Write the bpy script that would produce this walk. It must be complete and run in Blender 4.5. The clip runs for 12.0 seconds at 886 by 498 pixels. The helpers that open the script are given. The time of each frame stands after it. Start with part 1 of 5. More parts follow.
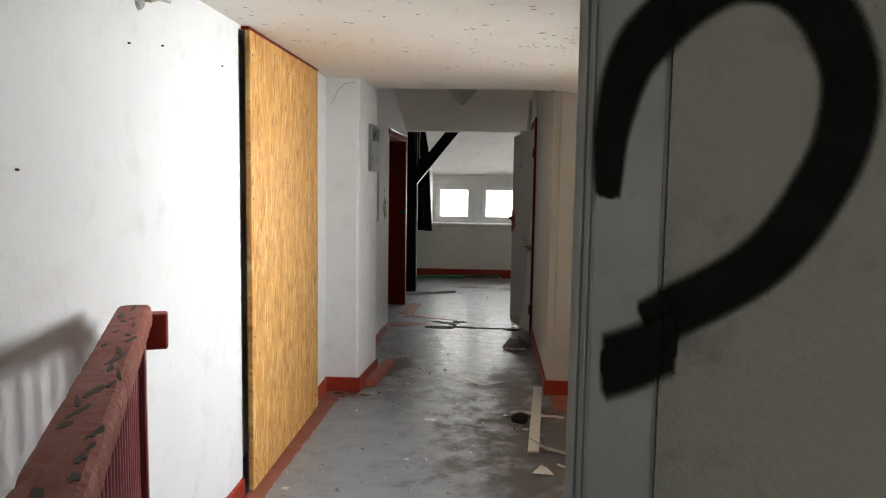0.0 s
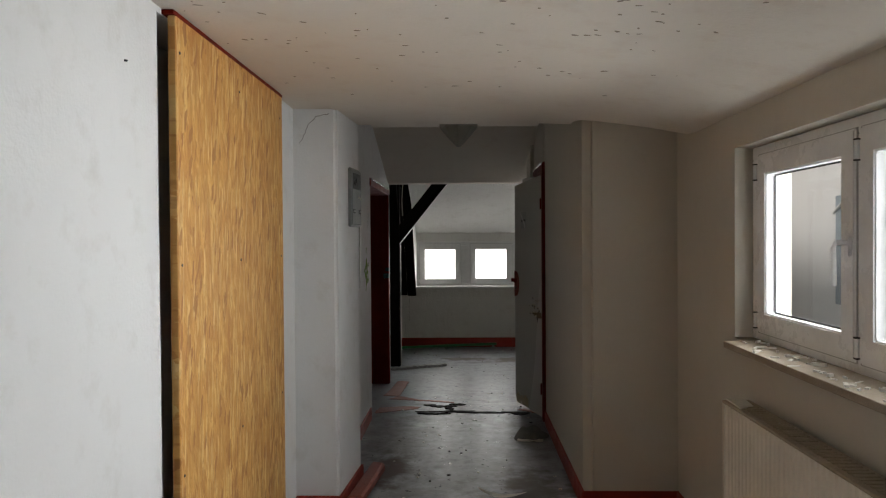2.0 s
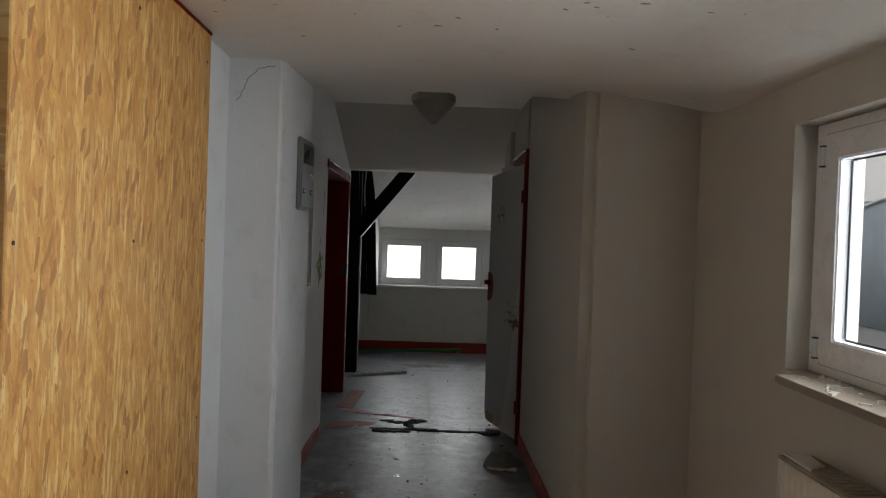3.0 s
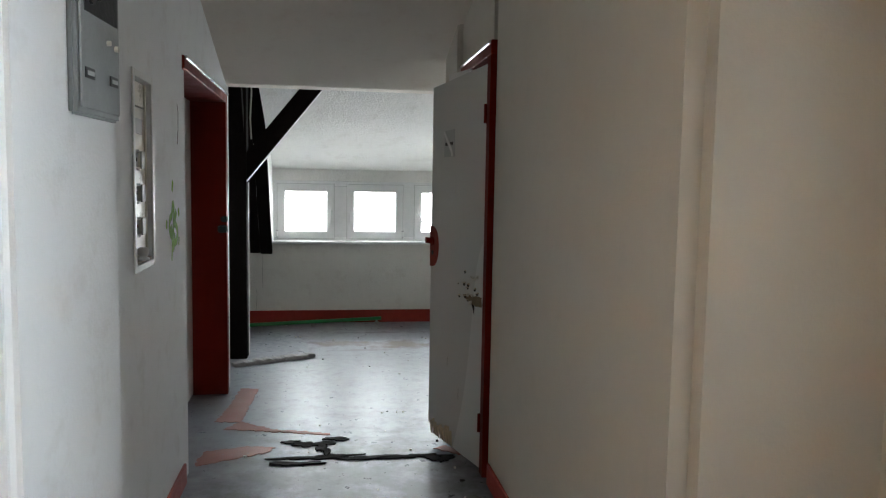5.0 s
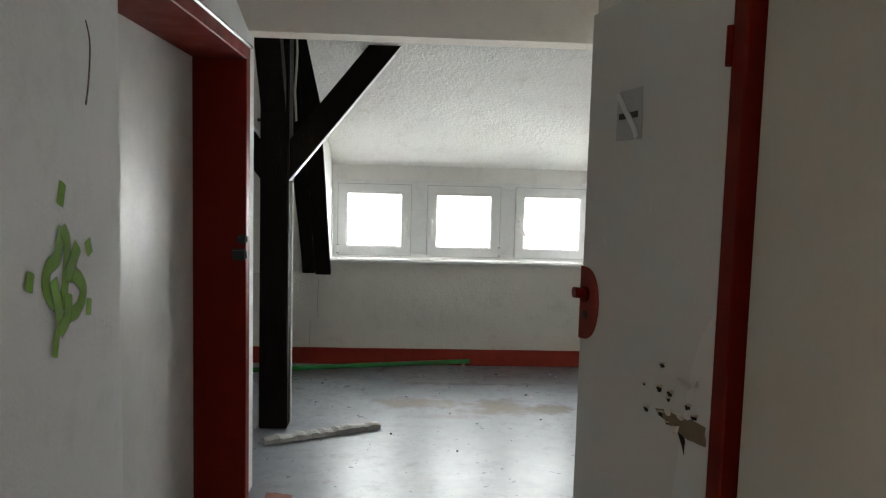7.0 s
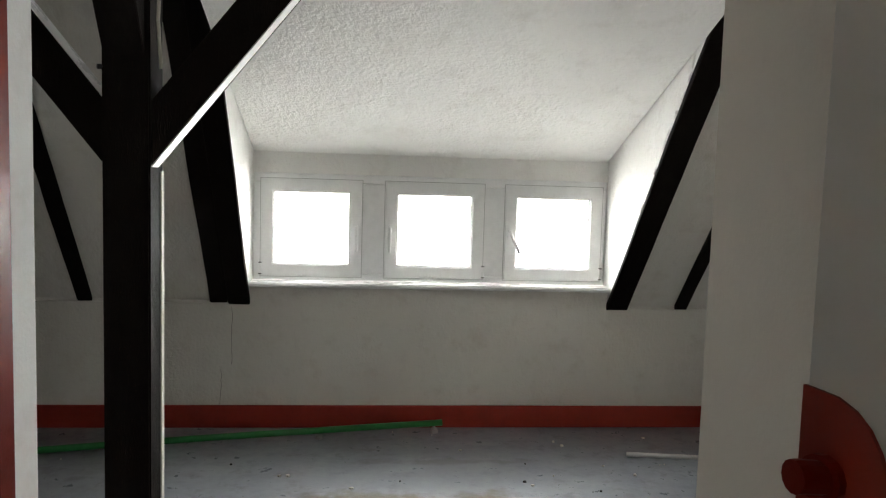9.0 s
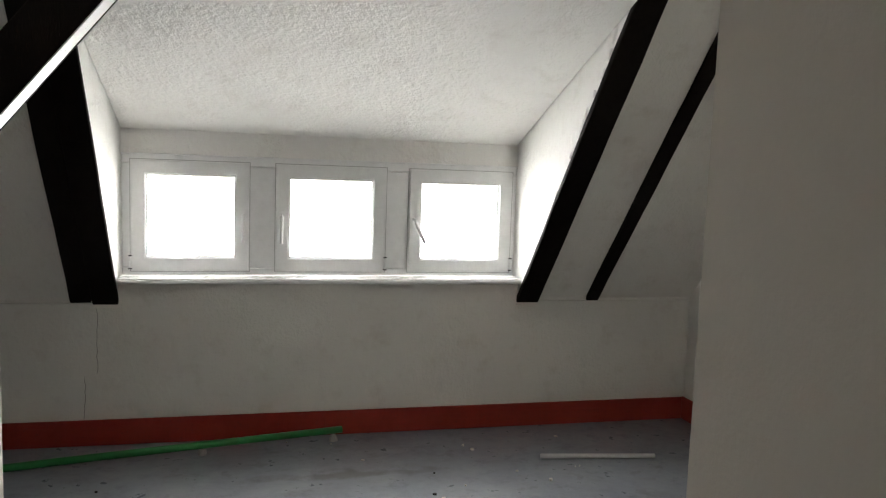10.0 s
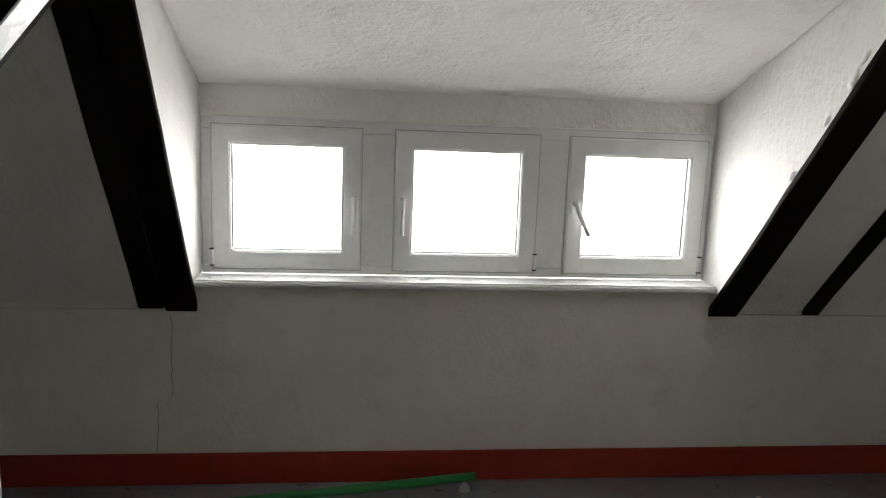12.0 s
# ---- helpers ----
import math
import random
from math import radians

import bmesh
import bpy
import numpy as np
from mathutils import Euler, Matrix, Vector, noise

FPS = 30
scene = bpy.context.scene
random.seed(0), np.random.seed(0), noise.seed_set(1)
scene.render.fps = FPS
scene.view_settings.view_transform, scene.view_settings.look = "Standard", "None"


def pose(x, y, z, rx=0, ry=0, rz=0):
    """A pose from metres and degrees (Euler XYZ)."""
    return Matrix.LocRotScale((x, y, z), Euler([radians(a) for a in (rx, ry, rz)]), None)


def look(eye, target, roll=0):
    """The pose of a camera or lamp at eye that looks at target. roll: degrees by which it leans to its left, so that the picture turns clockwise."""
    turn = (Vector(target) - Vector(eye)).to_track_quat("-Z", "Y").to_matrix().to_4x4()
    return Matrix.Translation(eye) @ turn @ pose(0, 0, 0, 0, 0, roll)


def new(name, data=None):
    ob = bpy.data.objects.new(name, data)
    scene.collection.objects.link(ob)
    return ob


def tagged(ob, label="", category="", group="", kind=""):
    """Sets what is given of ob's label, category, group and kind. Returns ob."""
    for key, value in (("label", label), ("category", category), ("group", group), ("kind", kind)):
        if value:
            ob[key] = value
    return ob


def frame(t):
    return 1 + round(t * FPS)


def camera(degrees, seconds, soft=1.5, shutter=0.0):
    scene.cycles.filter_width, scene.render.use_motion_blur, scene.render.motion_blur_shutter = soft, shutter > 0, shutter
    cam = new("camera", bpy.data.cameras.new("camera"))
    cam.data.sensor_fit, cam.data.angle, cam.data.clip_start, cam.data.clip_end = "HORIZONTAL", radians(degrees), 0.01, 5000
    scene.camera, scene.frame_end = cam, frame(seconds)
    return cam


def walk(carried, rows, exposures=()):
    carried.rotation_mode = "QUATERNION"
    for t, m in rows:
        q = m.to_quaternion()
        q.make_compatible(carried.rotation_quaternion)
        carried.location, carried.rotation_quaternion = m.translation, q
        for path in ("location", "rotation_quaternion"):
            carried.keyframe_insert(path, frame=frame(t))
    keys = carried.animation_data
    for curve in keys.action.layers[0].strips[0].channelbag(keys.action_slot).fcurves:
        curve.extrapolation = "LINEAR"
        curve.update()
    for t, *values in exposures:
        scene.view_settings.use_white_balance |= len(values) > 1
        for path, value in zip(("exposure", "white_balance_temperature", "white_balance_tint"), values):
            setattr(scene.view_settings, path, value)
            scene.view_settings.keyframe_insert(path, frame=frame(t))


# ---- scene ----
cam = camera(61.3, 12.0, soft=1.2)
PATH = [
    (0, (0.115, -2.109, 1.514), (-0.008, -0.122, 1.322), 0.9),
    (0.5, (-0.019, -1.765, 1.502), (-0.448, 0.18, 1.318), 0.2),
    (1, (-0.104, -1.527, 1.494), (-0.653, 0.396, 1.471), -0.9),
    (1.5, (-0.139, -1.255, 1.476), (-0.503, 0.711, 1.443), -1.9),
    (2, (-0.112, -0.984, 1.478), (-0.166, 1.015, 1.449), -0.4),
    (2.5, (-0.104, -0.615, 1.454), (-0.088, 1.385, 1.423), 0.8),
    (3, (-0.157, -0.212, 1.44), (-0.111, 1.787, 1.41), 2.0),
    (3.5, (-0.182, 0.217, 1.429), (-0.024, 2.21, 1.376), 2.0),
    (3.7, (-0.197, 0.428, 1.433), (0.028, 2.414, 1.344), 1.4),
    (5.5, (-0.242, 1.997, 1.405), (0.07, 3.964, 1.226), 1.0),
    (6, (-0.257, 2.482, 1.423), (-0.027, 4.459, 1.233), 1.0),
    (6.5, (-0.229, 2.952, 1.44), (-0.102, 4.94, 1.263), 1.5),
    (8.5, (-0.157, 4.623, 1.368), (-0.061, 6.613, 1.182), 1.6),
    (9, (-0.089, 4.962, 1.369), (0.101, 6.946, 1.207), 1.7),
    (9.5, (-0.08, 5.178, 1.358), (0.424, 7.111, 1.222), 2.5),
    (10, (-0.08, 5.317, 1.37), (0.389, 7.251, 1.174), 2.0),
    (10.5, (-0.102, 5.483, 1.308), (0.367, 7.404, 1.011), 2.1),
    (11, (-0.076, 5.725, 1.333), (0.267, 7.674, 1.04), 2.5),
    (11.5, (-0.112, 6.034, 1.321), (0.125, 8.0, 1.036), 2.5),
    (12, (-0.163, 6.312, 1.42), (0.068, 8.272, 1.096), 2.2),
]
# exposure of the carried camera
EXPOSURES = [(0.0, -0.48, 6600, 10), (0.5, -0.82, 6700, 10), (1.0, -1.05, 6700, 10), (1.5, -1.2, 6700, 10), (2.0, -1.45, 6650, 10), (2.5, -1.6, 6600, 10), (3.0, -1.6, 6300, 10), (3.5, -1.48, 5900, 10), (3.7, -1.45, 5900, 10),
             (5.5, 0.3, 6080, 5), (6.5, 0.1, 6250, 6), (8.5, 0.18, 6500, 6), (9.0, 0.08, 6520, 8), (10.5, -0.05, 6550, 10), (12.0, -0.5, 6500, 10)]
walk_rows = [(t, look(eye, target, roll)) for t, eye, target, roll in PATH]
walk(cam, walk_rows, EXPOSURES)

# ---------------------------------------------------------------- light
world = bpy.data.worlds.new("sky")
scene.world = world
world.use_nodes = True
wt = world.node_tree
sky = wt.nodes.new("ShaderNodeTexSky")
sky.sky_type = "NISHITA"
sky.sun_disc = False
sky.sun_elevation, sky.sun_rotation = radians(42), radians(246)
sky.air_density, sky.dust_density = 1.0, 4.0
wt.links.new(sky.outputs[0], wt.nodes["Background"].inputs[0])
wt.nodes["Background"].inputs[1].default_value = 0.15

sun_data = bpy.data.lights.new("sun", "SUN")
sun_data.energy, sun_data.angle, sun_data.color = 5.0, radians(14), (1.0, 0.97, 0.93)
sun = new("sun", sun_data)
sun.matrix_world = look((-20, -9, 20), (0, 0, 0))


def sky_panel(name, eye, target, w, h, watts, color, spread=180):
    """Daylight of the open sky in front of a window."""
    d = bpy.data.lights.new(name, "AREA")
    d.shape, d.size, d.size_y, d.energy, d.color, d.spread = "RECTANGLE", w, h, watts, color, radians(spread)
    ob = new(name, d)
    ob.matrix_world = look(eye, target)
    return ob


sky_panel("sky_light_landing", (2.4, 1.6, 1.75), (-0.2, 0.95, 1.5), 2.4, 2.0, 600, (0.93, 0.97, 1.0), 170)
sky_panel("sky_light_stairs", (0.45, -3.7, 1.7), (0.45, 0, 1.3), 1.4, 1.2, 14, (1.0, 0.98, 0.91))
sky_panel("sky_light_dormer", (0.25, 9.72, 1.25), (0.25, 7.5, 0.95), 2.8, 1.7, 270, (1.0, 0.99, 0.97), 135)


# ---------------------------------------------------------------- materials
def material(name, rough=0.6, metal=0.0, spec=0.4):
    m = bpy.data.materials.new(name)
    m.use_nodes = True
    n = m.node_tree.nodes
    b = n["Principled BSDF"]
    b.inputs["Roughness"].default_value = rough
    b.inputs["Metallic"].default_value = metal
    b.inputs["Specular IOR Level"].default_value = spec
    return m, m.node_tree, b


def coords(nt, stretch=(1, 1, 1)):
    tc = nt.nodes.new("ShaderNodeTexCoord")
    mp = nt.nodes.new("ShaderNodeMapping")
    mp.inputs["Scale"].default_value = stretch
    nt.links.new(tc.outputs["Object"], mp.inputs["Vector"])
    return mp.outputs["Vector"]


def noise_tex(nt, vec, scale, detail=4.0, rough=0.55):
    t = nt.nodes.new("ShaderNodeTexNoise")
    t.inputs["Scale"].default_value, t.inputs["Detail"].default_value, t.inputs["Roughness"].default_value = scale, detail, rough
    nt.links.new(vec, t.inputs["Vector"])
    return t.outputs["Fac"]


def ramp(nt, fac, stops):
    r = nt.nodes.new("ShaderNodeValToRGB")
    while len(r.color_ramp.elements) < len(stops):
        r.color_ramp.elements.new(0.5)
    for e, (p, c) in zip(r.color_ramp.elements, stops):
        e.position, e.color = p, (*c, 1) if len(c) == 3 else c
    nt.links.new(fac, r.inputs["Fac"])
    return r.outputs["Color"]


def mix(nt, fac, a, b, kind="MIX"):
    m = nt.nodes.new("ShaderNodeMix")
    m.data_type, m.blend_type = "RGBA", kind
    for sock, v in ((0, fac), (6, a), (7, b)):
        if isinstance(v, (int, float)):
            m.inputs[sock].default_value = v
        elif isinstance(v, tuple):
            m.inputs[sock].default_value = (*v, 1)
        else:
            nt.links.new(v, m.inputs[sock])
    return m.outputs[2]


def bump(nt, b, height, strength, distance=0.01):
    n = nt.nodes.new("ShaderNodeBump")
    n.inputs["Strength"].default_value, n.inputs["Distance"].default_value = strength, distance
    nt.links.new(height, n.inputs["Height"])
    nt.links.new(n.outputs["Normal"], b.inputs["Normal"])


def g3(v):
    return (v, v, v)


def plaster(name, color, grain=90.0, relief=0.25, dirt=0.35, dirt_color=(0.42, 0.38, 0.32), rough=0.85):
    """Painted plaster: fine grain, soft uneven patches, scuffs and grime."""
    m, nt, b = material(name, rough, spec=0.25)
    v = coords(nt)
    big = noise_tex(nt, v, 1.3, 5, 0.6)
    mid = noise_tex(nt, v, 7.0, 6, 0.65)
    fine = noise_tex(nt, v, grain, 3, 0.6)
    trowel = noise_tex(nt, coords(nt, (1, 1, 0.35)), 17.0, 5, 0.6)
    base = mix(nt, ramp(nt, big, [(0.3, g3(0)), (0.75, g3(1))]), color, tuple(c * 0.93 for c in color))
    spots = ramp(nt, mid, [(0.54, g3(0)), (0.74, g3(dirt))])
    base = mix(nt, spots, base, dirt_color)
    base = mix(nt, ramp(nt, trowel, [(0.60, g3(0)), (0.72, g3(dirt * 0.7))]), base, tuple(c * 0.8 for c in color))
    nt.links.new(base, b.inputs["Base Color"])
    hgt = mix(nt, 0.55, fine, trowel)
    bump(nt, b, hgt, relief, 0.014)
    return m


def paint(name, color, worn=(0.3, 0.2, 0.15), wear=0.4, rough=0.45, scale=9.0, relief=0.12, stretch=(1, 1, 1), metal=0.0, spec=0.4, detail=6.0):
    m, nt, b = material(name, rough, metal, spec)
    v = coords(nt, stretch)
    a, f = noise_tex(nt, v, scale, detail, 0.7), noise_tex(nt, v, scale * 9, 3)
    base = mix(nt, ramp(nt, a, [(0.25, g3(0)), (0.7, g3(1))]), color, tuple(c * 0.8 for c in color))
    base = mix(nt, ramp(nt, f, [(0.62, g3(0)), (0.72, g3(wear))]), base, worn)
    nt.links.new(base, b.inputs["Base Color"])
    nt.links.new(ramp(nt, a, [(0.2, g3(max(rough - 0.12, 0.05))), (0.8, g3(min(rough + 0.15, 1)))]), b.inputs["Roughness"])
    bump(nt, b, mix(nt, 0.5, a, f), relief, 0.01)
    return m


def spray(name, color):
    """Sprayed paint: dense along the stroke, breaking up into mist at its sides."""
    m = paint(name, color, tuple(c * 1.5 for c in color), 0.3, 0.75, 20.0, 0.05, spec=0.12)
    nt = m.node_tree
    b = next(n for n in nt.nodes if n.type == "BSDF_PRINCIPLED")
    uv = nt.nodes.new("ShaderNodeUVMap")
    sep = nt.nodes.new("ShaderNodeSeparateXYZ")
    nt.links.new(uv.outputs[0], sep.inputs[0])
    mist = noise_tex(nt, coords(nt, (1, 1, 1)), 900.0, 2)
    add = nt.nodes.new("ShaderNodeMath")
    add.operation = "MULTIPLY_ADD"
    nt.links.new(mist, add.inputs[0])
    add.inputs[1].default_value = 0.30
    nt.links.new(sep.outputs[0], add.inputs[2])
    nt.links.new(ramp(nt, add.outputs[0], [(0.22, g3(0)), (0.50, g3(1))]), b.inputs["Alpha"])
    return m


WHITE = plaster("white_wall_paint", (0.75, 0.75, 0.745), relief=0.26, dirt=0.25)
# right-hand walls: the warm, dimmer bounced light is put into the paint colour
BOUNCEWARM = plaster("bounce_tinted_wall_paint", (0.53, 0.495, 0.425), relief=0.14, dirt=0.2)
CEIL = plaster("ceiling_paint", (0.77, 0.71, 0.63), grain=60, dirt=0.25, dirt_color=(0.55, 0.42, 0.32))
ROUGHCAST = plaster("rough_white_plaster", (0.83, 0.82, 0.79), grain=48, relief=1.0, dirt=0.22)
STIPPLE = plaster("stippled_attic_plaster", (0.69, 0.67, 0.62), grain=55, relief=0.85, dirt=0.38, dirt_color=(0.46, 0.41, 0.34))
GREYWALL = plaster("grey_painted_board", (0.40, 0.405, 0.36), grain=75, relief=0.9, dirt=0.75, dirt_color=(0.2, 0.19, 0.18))
RED = paint("red_paint", (0.27, 0.026, 0.013), (0.13, 0.03, 0.02), 0.5, 0.55, spec=0.25)
REDFRAME = paint("red_door_frame_paint", (0.15, 0.009, 0.003), (0.09, 0.014, 0.008), 0.35, 0.5, spec=0.06)
PLATERED = paint("red_lacquered_lock_plate", (0.21, 0.022, 0.010), (0.11, 0.025, 0.015), 0.3, 0.4, spec=0.25)
REDFLOOR = paint("red_floor_paint", (0.24, 0.07, 0.045), (0.17, 0.165, 0.16), 0.85, 0.5, 7.0)
RAILRED = paint("weathered_red_wood", (0.27, 0.062, 0.038), (0.07, 0.045, 0.036), 1.0, 0.65, 4.0, 0.8, (3, 1, 3))
SLATRED = paint("dark_red_slat_paint", (0.17, 0.022, 0.03), (0.30, 0.08, 0.07), 0.4, 0.45)
LEAF = paint("grey_white_door_paint", (0.66, 0.66, 0.63), (0.50, 0.49, 0.46), 0.0, 0.27, 0.35, 0.004, (1, 1, 0.4), detail=2)
PANEL = paint("white_door_paint", (0.70, 0.69, 0.66), (0.4, 0.37, 0.33), 0.2, 0.4, 4.0, 0.06)
PVC = paint("white_window_plastic", (0.88, 0.885, 0.88), (0.6, 0.58, 0.54), 0.12, 0.28, 5.0, 0.006)
BEAM = paint("black_stained_timber", (0.010, 0.007, 0.006), (0.026, 0.014, 0.009), 0.6, 0.85, 5.0, 0.5, (6, 6, 1), spec=0.08)
RADIATOR = paint("cream_radiator_enamel", (0.76, 0.71, 0.60), (0.5, 0.42, 0.32), 0.3, 0.35, 6.0, 0.05)
DUST = paint("dusty_brown_metal", (0.34, 0.28, 0.21), (0.5, 0.46, 0.4), 0.6, 0.85, 14.0, 0.3)
METERGREY = paint("grey_sheet_metal", (0.42, 0.43, 0.42), (0.25, 0.25, 0.24), 0.3, 0.4, 6.0, 0.05)
STEEL = paint("cream_enamelled_metal", (0.70, 0.67, 0.57), (0.35, 0.33, 0.3), 0.3, 0.3, 8.0, 0.05)
GLINTBEAD = paint("white_glint_bead", (0.85, 0.85, 0.84), (0.7, 0.7, 0.68), 0.2, 0.16, 8.0, 0.02, metal=0.6)
BLACK = paint("black_plastic", (0.015, 0.015, 0.016), (0.05, 0.05, 0.05), 0.3, 0.4)
SPRAY = spray("black_spray_paint", (0.011, 0.011, 0.010))
GREENSPRAY = spray("green_spray_paint", (0.17, 0.34, 0.012))
SEALGAP = paint("grey_seal_and_gap_shadow", (0.50, 0.50, 0.49), (0.2, 0.2, 0.2), 0.4, 0.8, 12.0, 0.05)
GREENPIPE = paint("green_plastic_pipe", (0.018, 0.20, 0.045), (0.06, 0.11, 0.05), 0.4, 0.4, 12.0, 0.05)
WHITEPLASTIC = paint("white_plastic_conduit", (0.72, 0.72, 0.70), (0.4, 0.38, 0.35), 0.3, 0.4, 12.0, 0.05)
PAPER = paint("paper_scrap", (0.72, 0.69, 0.62), (0.5, 0.46, 0.4), 0.4, 0.9, 20.0, 0.2)
CABINETGREY = paint("dark_grey_sheet_metal", (0.24, 0.25, 0.245), (0.15, 0.15, 0.14), 0.3, 0.4, 6.0, 0.05)
CHIP = paint("bare_weathered_wood", (0.085, 0.06, 0.05), (0.04, 0.03, 0.028), 0.6, 0.85, 12.0, 0.3)
RAG = paint("dirty_grey_rag", (0.17, 0.165, 0.155), (0.22, 0.21, 0.2), 0.6, 0.9, 14.0, 0.6)
RUBBLE = paint("broken_plaster_lath", (0.46, 0.45, 0.43), (0.2, 0.19, 0.18), 0.7, 0.9, 18.0, 0.8)
DARKDIRT = paint("dark_wet_dirt", (0.022, 0.02, 0.018), (0.06, 0.05, 0.045), 0.6, 0.85, 16.0, 0.5, spec=0.15)
TORNBOARD = paint("torn_brown_fibreboard", (0.24, 0.185, 0.12), (0.10, 0.07, 0.045), 0.7, 0.9, 30.0, 0.8)
RAWWOOD = paint("raw_chipboard", (0.62, 0.54, 0.40), (0.25, 0.18, 0.1), 0.7, 0.9, 30.0, 0.8)
LAMPGLASS = paint("smoky_lamp_shade", (0.42, 0.40, 0.36), (0.2, 0.19, 0.17), 0.4, 0.4, 9.0, 0.05)
GREYWIRE = paint("grey_cable", (0.45, 0.43, 0.36), (0.3, 0.28, 0.24), 0.4, 0.5, 14.0, 0.05)
FACADE = plaster("neighbour_render", (0.80, 0.80, 0.79), dirt=0.15)
SLATEBLUE = paint("blue_grey_sheet", (0.32, 0.37, 0.41), (0.3, 0.32, 0.34), 0.3, 0.6)
TILE = paint("clay_roof_tile", (0.30, 0.17, 0.11), (0.2, 0.1, 0.07), 0.4, 0.8)
GROUND = paint("ground_gravel", (0.16, 0.16, 0.14), (0.1, 0.1, 0.09), 0.4, 0.95, 2.0)


def glass_material():
    m, nt, b = material("window_glass", 0.0)
    b.inputs["Base Color"].default_value = (0.97, 0.98, 0.98, 1)
    b.inputs["Transmission Weight"].default_value = 1.0
    b.inputs["IOR"].default_value = 1.15
    return m


GLASS = glass_material()


def scaled_edge(nt, value, amount):
    """1 inside an outline, 0 outside, with a soft rim."""
    r = nt.nodes.new("ShaderNodeMapRange")
    r.inputs["From Min"].default_value, r.inputs["From Max"].default_value = 2.35, 1.75
    r.inputs["To Min"].default_value, r.inputs["To Max"].default_value = 0.0, amount
    nt.links.new(value, r.inputs["Value"])
    return r.outputs["Result"]


def floor_material():
    """Grey floor paint worn to a patchy sheen, with stains, dried puddles and painted-in shade."""
    m, nt, b = material("grey_floor_paint", 0.4, spec=0.8)
    v = coords(nt)
    big, mid, fine, soft = noise_tex(nt, v, 0.9, 6, 0.65), noise_tex(nt, v, 5.0, 5, 0.6), noise_tex(nt, v, 55, 4, 0.7), noise_tex(nt, v, 5.0, 6, 0.66)
    drag = noise_tex(nt, coords(nt, (2, 4, 1)), 2.0, 4, 0.6)
    base = mix(nt, ramp(nt, big, [(0.35, g3(0)), (0.7, g3(1))]), (0.205, 0.222, 0.248), (0.155, 0.168, 0.188))
    base = mix(nt, ramp(nt, mid, [(0.50, g3(0)), (0.75, g3(0.45))]), base, (0.30, 0.30, 0.30))
    base = mix(nt, ramp(nt, drag, [(0.52, g3(0)), (0.80, g3(0.45))]), base, (0.11, 0.108, 0.105))
    base = mix(nt, ramp(nt, fine, [(0.58, g3(0)), (0.80, g3(0.3))]), base, (0.14, 0.135, 0.13))
    dull = ramp(nt, noise_tex(nt, v, 13.0, 5, 0.65), [(0.30, g3(0.25)), (0.50, g3(0.33)), (0.72, g3(0.50))])
    scuff = ramp(nt, noise_tex(nt, v, 8.0, 7, 0.72), [(0.54, g3(0)), (0.66, g3(0.45))])
    base = mix(nt, scuff, base, (0.115, 0.115, 0.118))
    dull = mix(nt, scuff, dull, g3(0.62))
    # dried puddles, trodden dirt and painted shade, each with its own outline
    # broad dark ellipses: corridor dirt plus shade; floor under the window is painted shade
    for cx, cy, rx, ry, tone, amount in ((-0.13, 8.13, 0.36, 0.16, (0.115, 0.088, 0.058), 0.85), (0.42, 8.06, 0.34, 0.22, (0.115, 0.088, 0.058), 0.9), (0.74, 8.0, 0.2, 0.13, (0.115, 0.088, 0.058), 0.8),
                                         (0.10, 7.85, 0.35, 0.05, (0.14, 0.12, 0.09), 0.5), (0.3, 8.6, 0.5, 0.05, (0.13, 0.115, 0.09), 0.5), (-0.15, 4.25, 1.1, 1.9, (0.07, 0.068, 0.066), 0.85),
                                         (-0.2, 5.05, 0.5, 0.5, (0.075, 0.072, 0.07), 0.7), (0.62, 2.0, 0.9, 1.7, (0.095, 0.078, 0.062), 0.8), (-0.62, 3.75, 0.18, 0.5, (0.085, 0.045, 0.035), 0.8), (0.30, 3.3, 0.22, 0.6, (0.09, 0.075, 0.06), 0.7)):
        sub = nt.nodes.new("ShaderNodeVectorMath")
        sub.operation = "SUBTRACT"
        sub.inputs[1].default_value = (cx, cy, 0)
        nt.links.new(v, sub.inputs[0])
        div = nt.nodes.new("ShaderNodeVectorMath")
        div.operation = "MULTIPLY"
        div.inputs[1].default_value = (1 / rx, 1 / ry, 0)
        nt.links.new(sub.outputs[0], div.inputs[0])
        ln = nt.nodes.new("ShaderNodeVectorMath")
        ln.operation = "LENGTH"
        nt.links.new(div.outputs[0], ln.inputs[0])
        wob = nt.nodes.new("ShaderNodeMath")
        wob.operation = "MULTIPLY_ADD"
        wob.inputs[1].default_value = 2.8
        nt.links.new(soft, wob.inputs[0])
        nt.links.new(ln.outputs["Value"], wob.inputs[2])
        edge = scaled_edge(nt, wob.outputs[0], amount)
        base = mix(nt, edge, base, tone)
        if tone[0] > tone[2] * 1.4:
            dull = mix(nt, edge, dull, g3(0.85))
    nt.links.new(base, b.inputs["Base Color"])
    nt.links.new(dull, b.inputs["Roughness"])
    bump(nt, b, mix(nt, 0.5, mid, fine), 0.07, 0.005)
    return m


FLOOR = floor_material()


